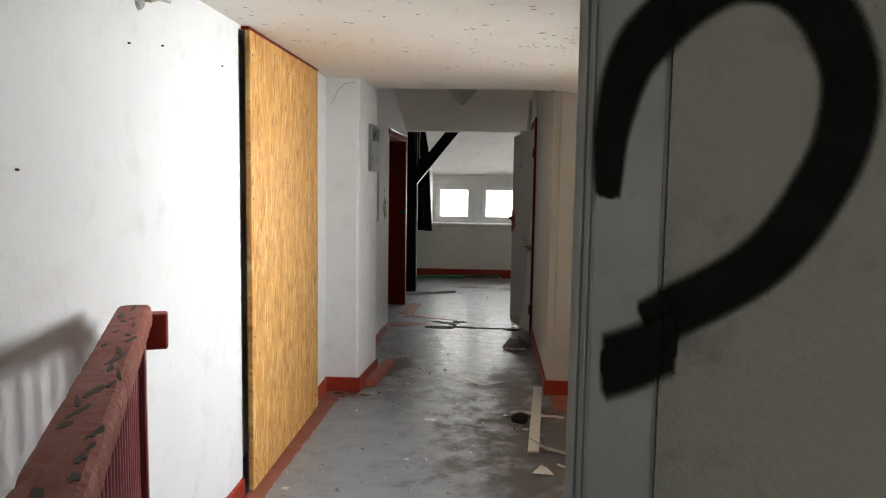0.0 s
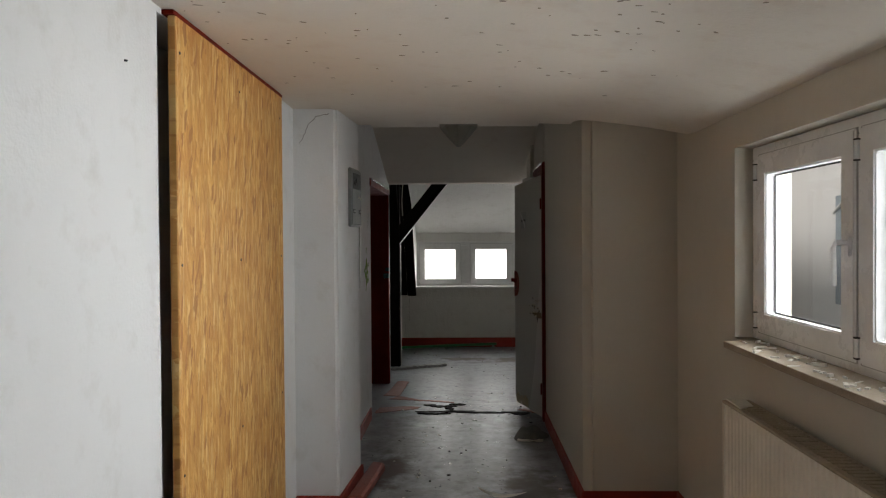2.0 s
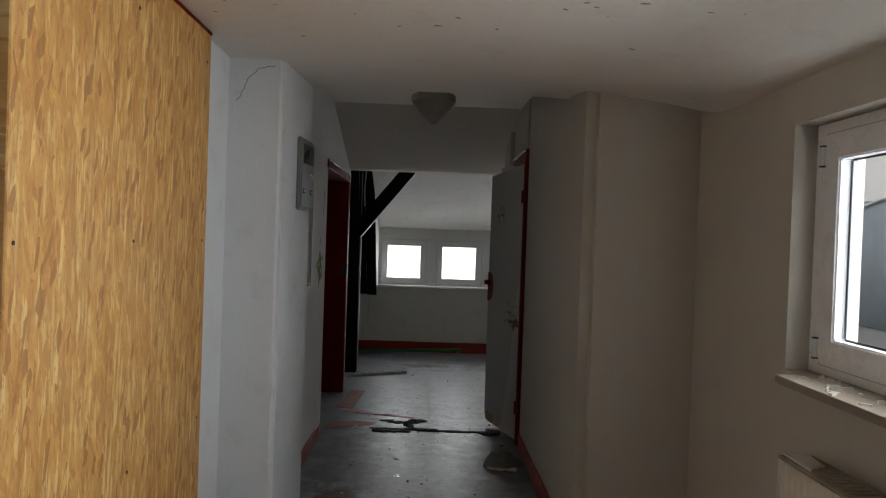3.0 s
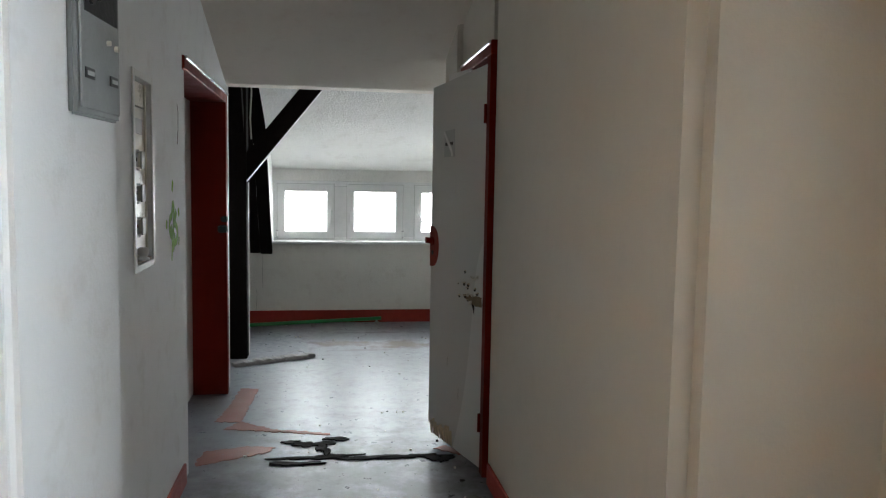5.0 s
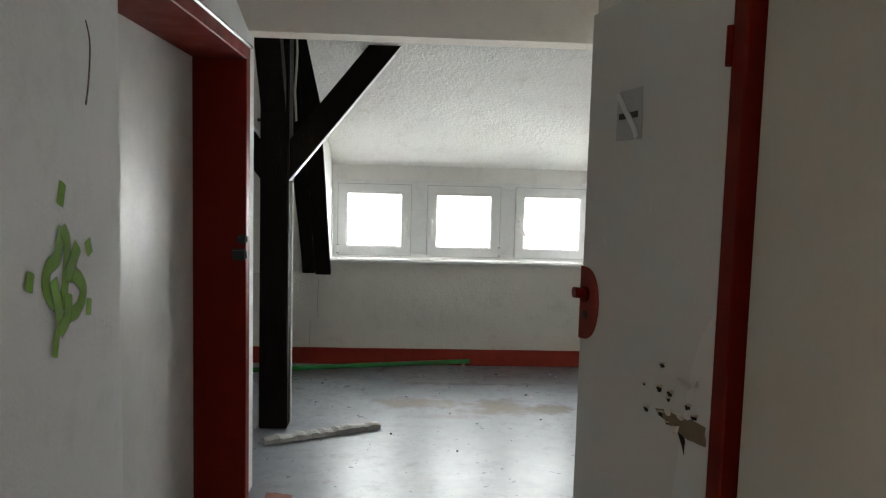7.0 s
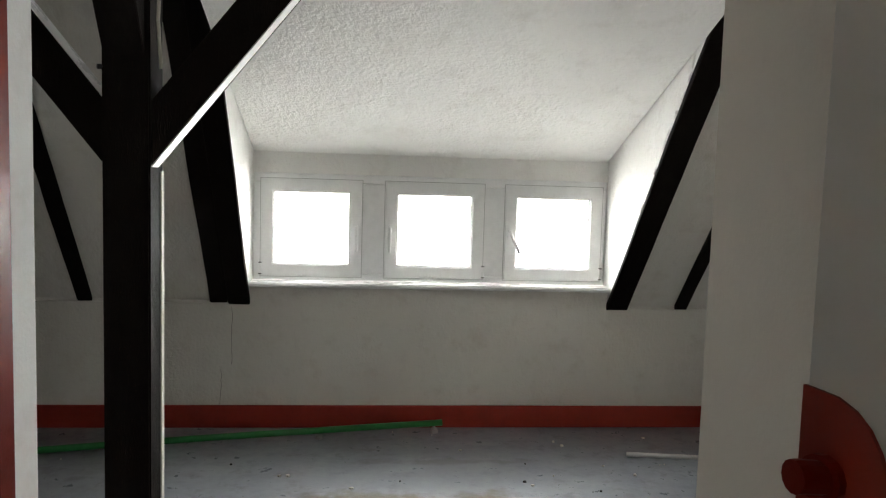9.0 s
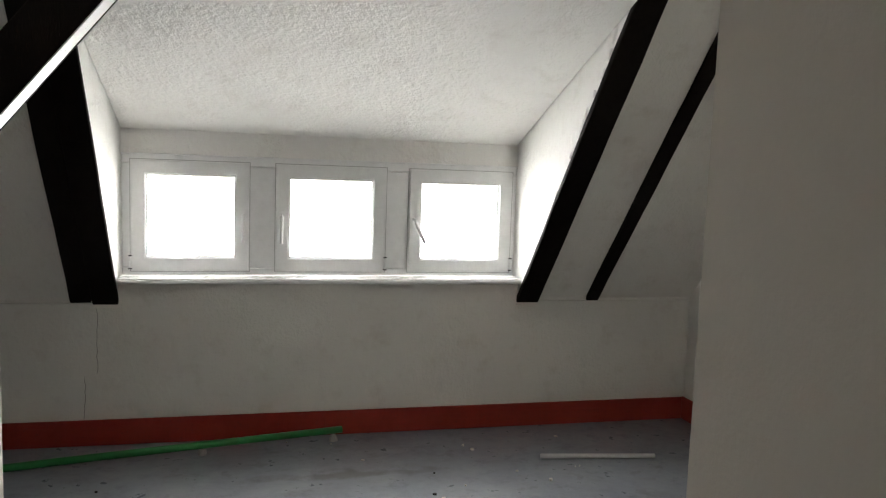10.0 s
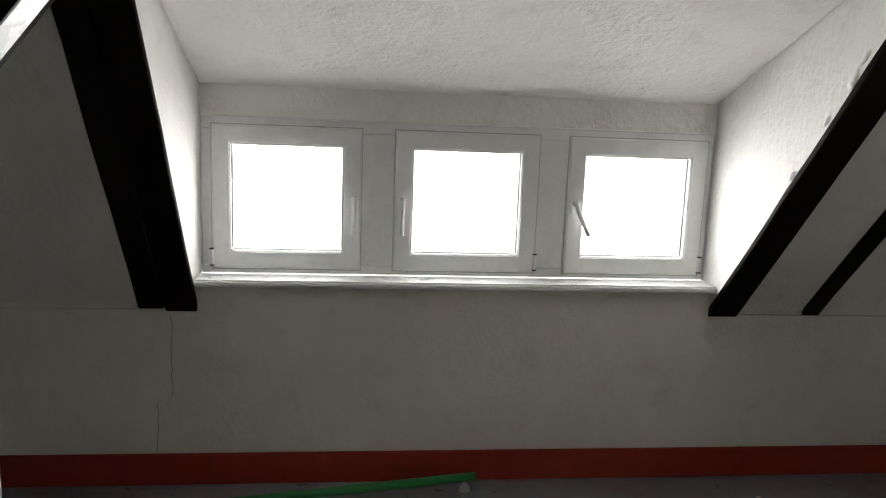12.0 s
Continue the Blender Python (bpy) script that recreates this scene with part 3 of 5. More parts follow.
# ---------------------------------------------------------------- windows
def sash(win, x_or_y, lo, hi, z0, z1, axis, depth0, depth1, bar, pane_at, handle_at, handle_tilt=0.0):
    """An opening light with bevelled bars, a pane, a handle and hinges. axis: the way it spans."""
    def bx(bm, a, b, za, zb, d0, d1):
        return box(bm, a, b, d0, d1, za, zb) if axis == "x" else box(bm, d0, d1, a, b, za, zb)
    def pt(u, d, z):
        return (u, d, z) if axis == "x" else (d, u, z)
    bm = B()
    outer = [(lo, z0), (hi, z0), (hi, z1), (lo, z1)]
    inner = [(lo + bar, z0 + bar), (hi - bar, z0 + bar), (hi - bar, z1 - bar), (lo + bar, z1 - bar)]
    loops = [[bm.verts.new(pt(u, d, z)) for u, z in c] for d in (depth0, depth1) for c in (outer, inner)]
    for i in range(4):
        j = (i + 1) % 4
        for a, b in ((0, 1), (1, 3), (3, 2), (2, 0)):
            bm.faces.new((loops[a][i], loops[a][j], loops[b][j], loops[b][i]))
    soften(bm, 0.006, 3)
    s = part("sash", bm, PVC, win)
    # added grey strip drawing the shadow line between the sash and the fixed frame
    bm = B()
    sg = 1 if depth1 > depth0 else -1
    e = depth0 + 0.0075 * sg, depth0 + 0.016 * sg
    bx(bm, lo - 0.0035, hi + 0.0035, z1, z1 + 0.0035, *e)
    bx(bm, lo - 0.0035, hi + 0.0035, z0 - 0.0035, z0, *e)
    bx(bm, lo - 0.0035, lo, z0, z1, *e)
    bx(bm, hi, hi + 0.0035, z0, z1, *e)
    part("gap_shadow", bm, SEALGAP, s, "thin grey strip drawing the shadow line round the sash")
    bm = B()
    bx(bm, lo + bar - 0.01, hi - bar + 0.01, z0 + bar - 0.01, z1 - bar + 0.01, pane_at, pane_at + 0.004)
    p = part("pane", bm, GLASS, s)
    p.visible_shadow = False
    # dark glazing seal
    bm = B()
    g, t = 0.006, 0.012
    a, b, za, zb = lo + bar, hi - bar, z0 + bar, z1 - bar
    sg = 1 if depth1 > depth0 else -1
    dd = (min(pane_at - 0.004 * sg, pane_at - 0.001 * sg), max(pane_at - 0.004 * sg, pane_at - 0.001 * sg))
    bx(bm, a, b, za, za + g, *dd)
    bx(bm, a, b, zb - g, zb, *dd)
    bx(bm, a, a + g, za + g, zb - g, *dd)
    bx(bm, b - g, b, za + g, zb - g, *dd)
    part("seal", bm, SEALGAP if axis == "x" else BLACK, s, "grey rubber seal" if axis == "x" else "black rubber seal")
    # handle: plate, neck and lever
    zc = (z0 + z1) / 2
    out = depth0
    face = -1 if depth1 > depth0 else 1
    bm = B()
    bx(bm, handle_at - 0.014, handle_at + 0.014, zc - 0.035, zc + 0.035, min(out, out + 0.010 * face), max(out, out + 0.010 * face))
    soften(bm, 0.004, 2)
    L = 0.135
    ti = radians(handle_tilt)
    tube(bm, [pt(handle_at, out, zc + 0.01), pt(handle_at, out + 0.045 * face, zc + 0.01), pt(handle_at + 0.012 * math.sin(ti), out + 0.052 * face, zc - 0.01),
              pt(handle_at + L * math.sin(ti), out + 0.05 * face, zc + 0.01 - L * math.cos(ti))], 0.009, 8)
    part("handle", bm, PVC, s, "white plastic window handle")
    hinge = hi if abs(handle_at - lo) < abs(handle_at - hi) else lo
    for zh in (z0 + 0.045,) if axis == "x" else (z0 + 0.05, z1 - 0.07):
        bm = B()
        tube(bm, [pt(hinge, out + 0.006 * face, zh - 0.03), pt(hinge, out + 0.006 * face, zh + 0.03)], 0.007, 8)
        part("hinge", bm, PVC, s)
        for dz in (-0.034, 0.030):
            bm = bx(B(), hinge - 0.008, hinge + 0.008, zh + dz, zh + dz + 0.005, min(out, out + 0.014 * face), max(out, out + 0.014 * face))
            part("hinge_cap", bm, BLACK, s, "dark end of the hinge pin")
    return s


# dormer window: three lights in one white frame
win = thing("window_dormer", (0.26, YG, 0.825), "white plastic dormer window with three square lights", "window", kind="structure")
bm = B()
FY0, FY1 = 9.232, 9.30
FX0, FX1, FZ0, FZ1 = -0.752, 1.272, 0.826, 1.43
lights = [(-0.715, -0.143), (-0.022, 0.555), (0.668, 1.25)]
box(bm, FX0, FX1, FY0, FY1, FZ0, FZ0 + 0.04)
box(bm, FX0, FX1, FY0, FY1, FZ1 - 0.05, FZ1)
edges = [FX0] + [v for l in lights for v in l] + [FX1]
for a, b in zip(edges[::2], edges[1::2]):
    a, b = a - (0.015 if a > FX0 else 0), b + (0.015 if b < FX1 else 0)
    box(bm, a, b, FY0, FY1, FZ0 + 0.04, FZ1 - 0.05)
soften(bm, 0.004)
part("window_frame", bm, PVC, win)
handles = [(-0.175, 0), (0.012, 0), (0.70, 24)]
for (a, b), (hx, tilt) in zip(lights, handles):
    sash(win, "x", a + 0.004, b - 0.004, FZ0 + 0.022, FZ1 - 0.032, "x", FY0 - 0.012, FY1 - 0.01, 0.07, FY0 + 0.02, hx, tilt)
bm = B()
box(bm, DXL - 0.005, DXR + 0.03, 9.095, 9.236, 0.80, 0.826)
soften(bm, 0.008, 3)
part("window_sill", bm, PVC, win, "white plastic window board")
bm = B()
tube(bm, [(FX0, FY0 - 0.004, 1.425), (FX1, FY0 - 0.004, 1.428)], 0.004, 6)
part("cover_strip", bm, PVC, win)

# landing window: two lights, frame deep in its reveal
win = thing("window_landing", (XW + 0.1, 1.37, WZ0), "white plastic two-light window in a deep reveal", "window", kind="structure")
bm = B()
GX0, GX1 = XW + 0.075, XW + 0.145
box(bm, GX0, GX1, WY0 + 0.001, WY1 - 0.001, WZ0 + 0.001, WZ0 + 0.06)
box(bm, GX0, GX1, WY0 + 0.001, WY1 - 0.001, WZ1 - 0.055, WZ1 - 0.001)
for a, b in ((WY0 + 0.001, WY0 + 0.06), (1.335, 1.385), (WY1 - 0.085, WY1 - 0.001)):
    box(bm, GX0, GX1, a, b, WZ0 + 0.06, WZ1 - 0.055)
soften(bm, 0.004)
part("window_frame", bm, PVC, win)
sash(win, "y", 1.375, WY1 - 0.075, WZ0 + 0.035, WZ1 - 0.04, "y", GX0 - 0.012, GX1 - 0.01, 0.085, GX0 + 0.03, 1.40)
sash(win, "y", WY0 + 0.045, 1.345, WZ0 + 0.035, WZ1 - 0.04, "y", GX0 - 0.012, GX1 - 0.01, 0.085, GX0 + 0.03, 0.64)
bm = B()
box(bm, XW - 0.09, XW - 0.0005, WY0 - 0.04, 2.10, WZ0 - 0.022, WZ0 + 0.004)
box(bm, XW - 0.0005, GX0, WY0 + 0.001, WY1 - 0.001, WZ0 + 0.0003, WZ0 + 0.004)
soften(bm, 0.004)
part("window_sill", bm, DUST, win, "dusty window board with flaking paint")
rng = random.Random(5)
bm = B()
for k in range(60):
    y, x = rng.uniform(WY0, 2.08), rng.uniform(XW - 0.085, XW + 0.05)
    a, l, w = rng.uniform(0, 3.1), rng.uniform(0.01, 0.05), rng.uniform(0.004, 0.014)
    c, s = math.cos(a), math.sin(a)
    prism(bm, [(x + c * l * i - s * w * j, y + s * l * i + c * w * j) for i, j in ((-.5, -.5), (.5, -.3), (.4, .5), (-.5, .4))], "z", WZ0 + 0.003, WZ0 + 0.003 + rng.uniform(0.002, 0.012))
part("paint_flakes", bm, PAPER, win, "curled white paint flakes on the window board")


# ---------------------------------------------------------------- landing things
# strand board over a blocked doorway
ob = thing("strand_board", (-0.99, 1.92, 0.0), "tall strand board panel fixed over a blocked doorway", "board panel")
bm = B()
box(bm, -1.002, -0.976, 1.262, 2.585, 0.012, 2.158)
soften(bm, 0.003)
part("panel", bm, OSB, ob)
for y in (1.30, 2.52):
    bm = B()
    box(bm, -1.0149, -1.002, y, y + 0.04, 0.004, 2.12)
    part("batten", bm, BLACK, ob)
bm = B()
box(bm, -1.014, -0.978, 1.25, 2.60, 2.1585, 2.172)
part("frame_strip", bm, REDFRAME, ob, "red painted strip of the old door frame")
for y in (1.29, 1.9, 2.54):
    for z in (0.1, 0.75, 1.4, 2.05):
        bm = B()
        tube(bm, [(-0.977, y, z), (-0.974, y, z)], 0.005, 8)
        part("screw", bm, BLACK, ob)

# balustrade of the stair head
RA, RB = Vector((-0.895, -0.055, 1.10)), Vector((-0.36, -1.40, 1.10))
rd = (RB - RA).normalized()
rs = Vector((-rd.y, rd.x, 0)) * -1
ob = thing("stair_balustrade", (RA.x, RA.y, 0), "weathered red wooden balustrade with peeling, chipped handrail", "balustrade")


def along(bm, s0, s1, w0, w1, z0, z1, cuts=1):
    """A bar set along the rail line: s metres from its end, w metres to its side."""
    for i in range(cuts):
        a, b = s0 + (s1 - s0) * i / cuts, s0 + (s1 - s0) * (i + 1) / cuts
        vs = [bm.verts.new((RA + rd * s + rs * w).to_2d().to_3d() + Vector((0, 0, z))) for s in (a, b) for w in (w0, w1) for z in (z0, z1)]
        for f in ((0, 1, 3, 2), (4, 6, 7, 5), (0, 4, 5, 1), (2, 3, 7, 6), (0, 2, 6, 4), (1, 5, 7, 3)):
            bm.faces.new([vs[k] for k in f])
    bmesh.ops.remove_doubles(bm, verts=bm.verts, dist=0.0001)
    inner = [f for f in bm.faces if all(len(e.link_faces) > 2 for e in f.edges)]
    bmesh.ops.delete(bm, geom=inner, context="FACES_ONLY")
    return bm


# worn handrail: ragged edges, gouged top
bm = B()
section = [(-0.046, 1.072), (-0.049, 1.09), (-0.0485, 1.112), (-0.044, 1.127), (-0.034, 1.133), (-0.020, 1.1335), (-0.006, 1.134), (0.008, 1.134), (0.022, 1.1335), (0.036, 1.132), (0.045, 1.126), (0.0485, 1.11), (0.048, 1.09), (0.044, 1.072), (0.0, 1.069)]
rows = []
for i in range(147):
    sd = -0.012 + i * 0.01
    row = []
    for w, z in section:
        v = RA + rd * sd + rs * w
        q = Vector((v.x, v.y, z))
        n1 = noise.noise(Vector((sd * 9, w * 30, 3.1)))
        n2 = noise.noise(Vector((sd * 42, w * 60, 7.7)))
        if z > 1.12:
            q.z -= 0.006 * max(0.0, n1 - 0.12) + 0.004 * max(0.0, n2 - 0.2)
        edge = max(0.0, abs(w) - 0.03) / 0.018
        q -= rs * (math.copysign(1, w) * edge * (0.006 * max(0.0, n2) + 0.003 * abs(n1)))
        row.append(bm.verts.new((q.x, q.y, q.z)))
    rows.append(row)
m_ = len(section)
for a, b in zip(rows, rows[1:]):
    for k in range(m_):
        bm.faces.new((a[k], a[(k + 1) % m_], b[(k + 1) % m_], b[k]))
bm.faces.new(rows[0]), bm.faces.new(rows[-1][::-1])
part("handrail", bm, RAILRED, ob, "chipped brown-red handrail")
rng = random.Random(11)
for k in range(26):
    sd, w = 0.03 + k * 0.054 + rng.uniform(-0.015, 0.015), rng.uniform(-0.034, 0.022)
    l, h = rng.uniform(0.012, 0.042), rng.uniform(0.003, 0.009)
    lean = rng.uniform(-0.5, 0.9)
    q = []
    for j in range(13):
        a = 2 * math.pi * j / 13
        f = rng.uniform(0.6, 1.25)
        e = (RA + rd * (sd + l * f * math.cos(a)) + rs * max(-0.044, min(0.040, w + h * f * math.sin(a) + lean * l * 0.4 * math.cos(a))))
        q.append((e.x, e.y))
    part("chip", prism(B(), q, "z", 1.126, 1.1348), CHIP, ob, "dark chip where the rail paint broke off")
part("lower_rail", along(B(), 0.0, 1.42, -0.022, 0.022, 0.10, 0.16), RAILRED, ob)
for k in range(23):
    s = 0.06 + k * 0.057
    bm = along(B(), s, s + 0.022, -0.011, 0.011, 0.16, 1.07)
    soften(bm, 0.003)
    part("baluster", bm, SLATRED, ob)
bm = along(B(), -0.075, -0.014, -0.088, -0.022, 0.998, 1.103)
soften(bm, 0.005)
part("rail_stub", bm, RED, ob, "red end block of the wall rail")
bm = along(B(), 1.37, 1.45, -0.04, 0.04, 0.0, 1.067)
soften(bm, 0.004)
part("newel", bm, SLATRED, ob)
bm = along(B(), 0.0, 0.05, -0.03, 0.02, 0.0, 1.067)
soften(bm, 0.004)
part("newel", bm, SLATRED, ob)

# open grey door at the head of the stairs, with a sprayed curve
GA, GB = Vector((0.203, -1.31, 0)), Vector((1.035, -1.43, 0))
gd = (GB - GA).normalized()
gn = Vector((gd.y, -gd.x, 0))


def leaf_bar(bm, s0, s1, n0, n1, z0, z1):
    vs = [bm.verts.new(GA + gd * s + gn * n + Vector((0, 0, z))) for s in (s0, s1) for n in (n0, n1) for z in (z0, z1)]
    for f in ((0, 1, 3, 2), (4, 6, 7, 5), (0, 4, 5, 1), (2, 3, 7, 6), (0, 2, 6, 4), (1, 5, 7, 3)):
        bm.faces.new([vs[k] for k in f])
    return bm


ob = thing("door_landing", (0.62, -1.37, 0), "grey door standing open with a black sprayed curve", "door", kind="structure")
bm = leaf_bar(B(), 0.095, 0.83, -0.035, 0.0, 0.008, 1.985)
part("leaf", bm, GREYWALL, ob)
bm = leaf_bar(B(), 0.02, 0.088, -0.03, 0.006, 0.008, 1.985)
leaf_bar(bm, 0.088, 0.095, -0.03, -0.006, 0.008, 1.985)
soften(bm, 0.003, 2)
part("edge_board", bm, METERGREY, ob, "smooth grey edge board")
bm = leaf_bar(B(), 0.0, 0.012, -0.045, -0.012, 0.008, 1.985)
leaf_bar(bm, 0.012, 0.02, -0.04, -0.002, 0.008, 1.985)
soften(bm, 0.003, 2)
part("rebate", bm, METERGREY, ob)


def ribbon(bm, pts, width, place, n0, n1, ends=0.6):
    """A flat painted stroke along points (s, z), laid on a surface by place(s, n, z)."""
    P = [Vector(p) for p in pts]
    fine = []
    for i in range(len(P) - 1):
        p0, p1, p2, p3 = P[max(i - 1, 0)], P[i], P[i + 1], P[min(i + 2, len(P) - 1)]
        for k in range(8):
            t = k / 8
            fine.append(0.5 * ((2 * p1) + (p2 - p0) * t + (2 * p0 - 5 * p1 + 4 * p2 - p3) * t * t + (3 * p1 - p0 - 3 * p2 + p3) * t ** 3))
    fine.append(P[-1])
    rows = []
    for i, p in enumerate(fine):
        d = (fine[min(i + 1, len(fine) - 1)] - fine[max(i - 1, 0)]).normalized()
        w = Vector((-d.y, d.x)) * width * 0.5 * (ends + (1 - ends) * min(1, i / 10))
        rows.append([bm.verts.new(place((p + w).x, n, (p + w).y)) for n in (n0, n1)] + [bm.verts.new(place((p - w).x, n, (p - w).y)) for n in (n1, n0)])
    for a, b in zip(rows, rows[1:]):
        for k in range(4):
            bm.faces.new((a[k], a[(k + 1) % 4], b[(k + 1) % 4], b[k]))
    bm.faces.new(rows[0])
    bm.faces.new(rows[-1][::-1])
    return bm


def sprayed(bm, pts, width, place, taper=1.0, upright=False):
    """A sheet of sprayed paint along points (s, z); its UV runs from 0 at the sides to 1 in the middle."""
    uv = bm.loops.layers.uv.verify()
    P = [Vector(p) for p in pts]
    fine = []
    for i in range(len(P) - 1):
        p0, p1, p2, p3 = P[max(i - 1, 0)], P[i], P[i + 1], P[min(i + 2, len(P) - 1)]
        for k in range(8):
            t = k / 8
            fine.append(0.5 * ((2 * p1) + (p2 - p0) * t + (2 * p0 - 5 * p1 + 4 * p2 - p3) * t * t + (3 * p1 - p0 - 3 * p2 + p3) * t ** 3))
    fine.append(P[-1])
    d0, d1 = (fine[1] - fine[0]).normalized(), (fine[-1] - fine[-2]).normalized()
    fine = [fine[0] - d0 * width * 0.16] + fine + [fine[-1] + d1 * width * 0.16]
    rows = []
    for i, p in enumerate(fine):
        d = (fine[min(i + 1, len(fine) - 1)] - fine[max(i - 1, 0)]).normalized()
        w = (Vector((0, 1)) if upright else Vector((-d.y, d.x))) * width * 0.62 * (taper + (1 - taper) * min(1, i / 22))
        mid = 0.0 if i in (0, len(fine) - 1) else 1.0
        rows.append([(bm.verts.new(place((p + w * k).x, (p + w * k).y)), mid * (1 - abs(k))) for k in (-1, -0.5, 0, 0.5, 1)])
    for a, b in zip(rows, rows[1:]):
        for k in range(4):
            q = (a[k], a[k + 1], b[k + 1], b[k])
            f = bm.faces.new([v for v, _ in q])
            for loop, (_, u) in zip(f.loops, q):
                loop[uv].uv = (u, 0.0)
    return bm


stroke = [(0.035, 1.501), (0.037, 1.565), (0.052, 1.629), (0.079, 1.668), (0.111, 1.697), (0.150, 1.716), (0.197, 1.711), (0.232, 1.683), (0.255, 1.639), (0.262, 1.599), (0.256, 1.550), (0.240, 1.510), (0.218, 1.469), (0.190, 1.434), (0.154, 1.406), (0.110, 1.380), (0.084, 1.364)]
onboard = lambda s, z: GA + gd * s + gn * (0.0072 if s < 0.0965 else 0.0012) + Vector((0, 0, z))
bm = sprayed(B(), stroke, 0.054, onboard, 0.45)
part("sprayed_curve", bm, SPRAY, ob, "thick black sprayed curve")
bm = sprayed(B(), [(0.104, 1.346), (0.082, 1.334), (0.060, 1.324), (0.042, 1.317)], 0.072, lambda s, z: onboard(s, z) + gn * 0.0006, 1.0, True)
part("sprayed_tail", bm, SPRAY, ob, "thick black sprayed curve")

# radiator under the landing window
ob = thing("radiator", (0.94, 1.2, 0.2), "cream panel radiator with dusty top grille below the window", "radiator")
bm = B()
n = 40
y0, y1 = 0.50, 1.925
prof = []
for i in range(n):
    a, b = y0 + 0.02 + (y1 - y0 - 0.04) * i / n, y0 + 0.02 + (y1 - y0 - 0.04) * (i + 1) / n
    w = (b - a)
    prof += [(0.889, a), (0.8845, a + w * 0.25), (0.8845, a + w * 0.75), (0.889, b)]
prism(bm, [(0.91, y0 + 0.005), (0.889, y0 + 0.005)] + prof[1:-1] + [(0.889, y1 - 0.005), (0.91, y1 - 0.005)], "z", 0.24, 0.835)
part("front_panel", bm, RADIATOR, ob)
bm = box(B(), 0.965, 0.985, y0 + 0.01, y1 - 0.01, 0.24, 0.835)
part("rear_panel", bm, RADIATOR, ob)
bm = B()
box(bm, 0.884, 0.99, y0, y1, 0.835, 0.846)
soften(bm, 0.003)
for i in range(48):
    y = y0 + 0.03 + i * (y1 - y0 - 0.06) / 48
    box(bm, 0.905, 0.972, y, y + 0.012, 0.846, 0.849)
part("top_grille", bm, DUST, ob, "dusty brown top grille")
for y in (y0, y1 - 0.006):
    bm = box(B(), 0.886, 0.988, y, y + 0.006, 0.23, 0.84)
    part("side_cover", bm, RADIATOR, ob)
for y in (y0 + 0.2, y1 - 0.2):
    bm = B()
    box(bm, 0.984, XW + 0.0, y, y + 0.03, 0.34, 0.74)
    part("bracket", bm, STEEL, ob)
bm = B()
tube(bm, [(0.95, y1 - 0.05, 0.25), (0.95, y1 - 0.05, -0.002)], 0.009, 10)
part("pipe", bm, RADIATOR, ob)
bm = prism(B(), [(0.895, 1.76), (0.955, 1.80), (0.965, 1.90), (0.90, 1.925)], "z", 0.8465, 0.852)
solid("paper_scrap", bm, PAPER, "torn cream paper scrap lying on the radiator", "paper")

# small nails and a torn ceiling-lamp hook high on the landing wall
for y, z in ((-0.385, 1.516), (0.19, 1.912), (0.43, 1.945), (1.0, 1.96), (-0.62, 2.02)):
    bm = B()
    tube(bm, [(XL - 0.005, y, z), (XL + 0.008, y, z - 0.001)], 0.0032, 8)
    solid("nail", bm, BLACK, "dark nail sticking out of the plaster wall", "nail", "nails in the landing wall", smooth=True)
ob = thing("wall_hook", (XL, 0.28, 2.08), "torn wall bracket with bent wires in crumbled plaster", "bracket")
bm = B()
tube(bm, [(XL, 0.27, 2.06), (XL + 0.04, 0.27, 2.055), (XL + 0.05, 0.31, 2.07), (XL + 0.045, 0.40, 2.082)], 0.004, 8)
tube(bm, [(XL, 0.27, 2.06), (XL + 0.03, 0.25, 2.10), (XL + 0.04, 0.245, 2.15)], 0.0035, 8)
part("wire", bm, GREYWIRE, ob, "bent grey wires")
bm = B()
lathe(bm, [(0.001, 0.0), (0.028, 0.0), (0.022, 0.010), (0.008, 0.018)], 0, 0, 14)
bm.transform(Matrix.Translation((XL, 0.265, 2.055)) @ Matrix.Rotation(radians(90), 4, "Y"))
roughen(bm, 0.004, 40)
part("plug", bm, RUBBLE, ob, "crumbled plaster round the plug")

# specks of old glue and mould on the low ceiling
rng = random.Random(3)
bm = B()
for k in range(170):
    x, y = rng.uniform(-0.95, 0.75) - 0.25 * rng.random(), rng.gauss(1.05, 0.6)
    if not (-2.5 < y < 2.7 and x > -0.97):
        continue
    z = low_ceiling_z(x, y)
    a, l, w = rng.gauss(0.1, 0.35), rng.uniform(0.003, 0.017) * rng.uniform(0.4, 1), rng.uniform(0.0018, 0.0055)
    c, s = math.cos(a), math.sin(a)
    pts = [(x + c * l * i - s * w * j, y + s * l * i + c * w * j) for i, j in ((-1, 0), (-.4, -1), (.6, -.8), (1, .1), (.3, .9), (-.6, .7))]
    prism(bm, pts, "z", z - 0.0012, z + 0.004)
solid("ceiling_specks", bm, DUST, "dark glue specks scattered over the plaster ceiling", "specks", kind="stuff")

# ---------------------------------------------------------------- corridor things
# meter cabinet on the pier
ob = thing("meter_cabinet", (-0.74, 3.38, 1.545), "grey sheet-metal meter cabinet with small label holders", "cabinet")


def tilted(y):
    """x of the pier's side at y."""
    return -0.782 + (y - YP) * 0.04 / (YE - YP)


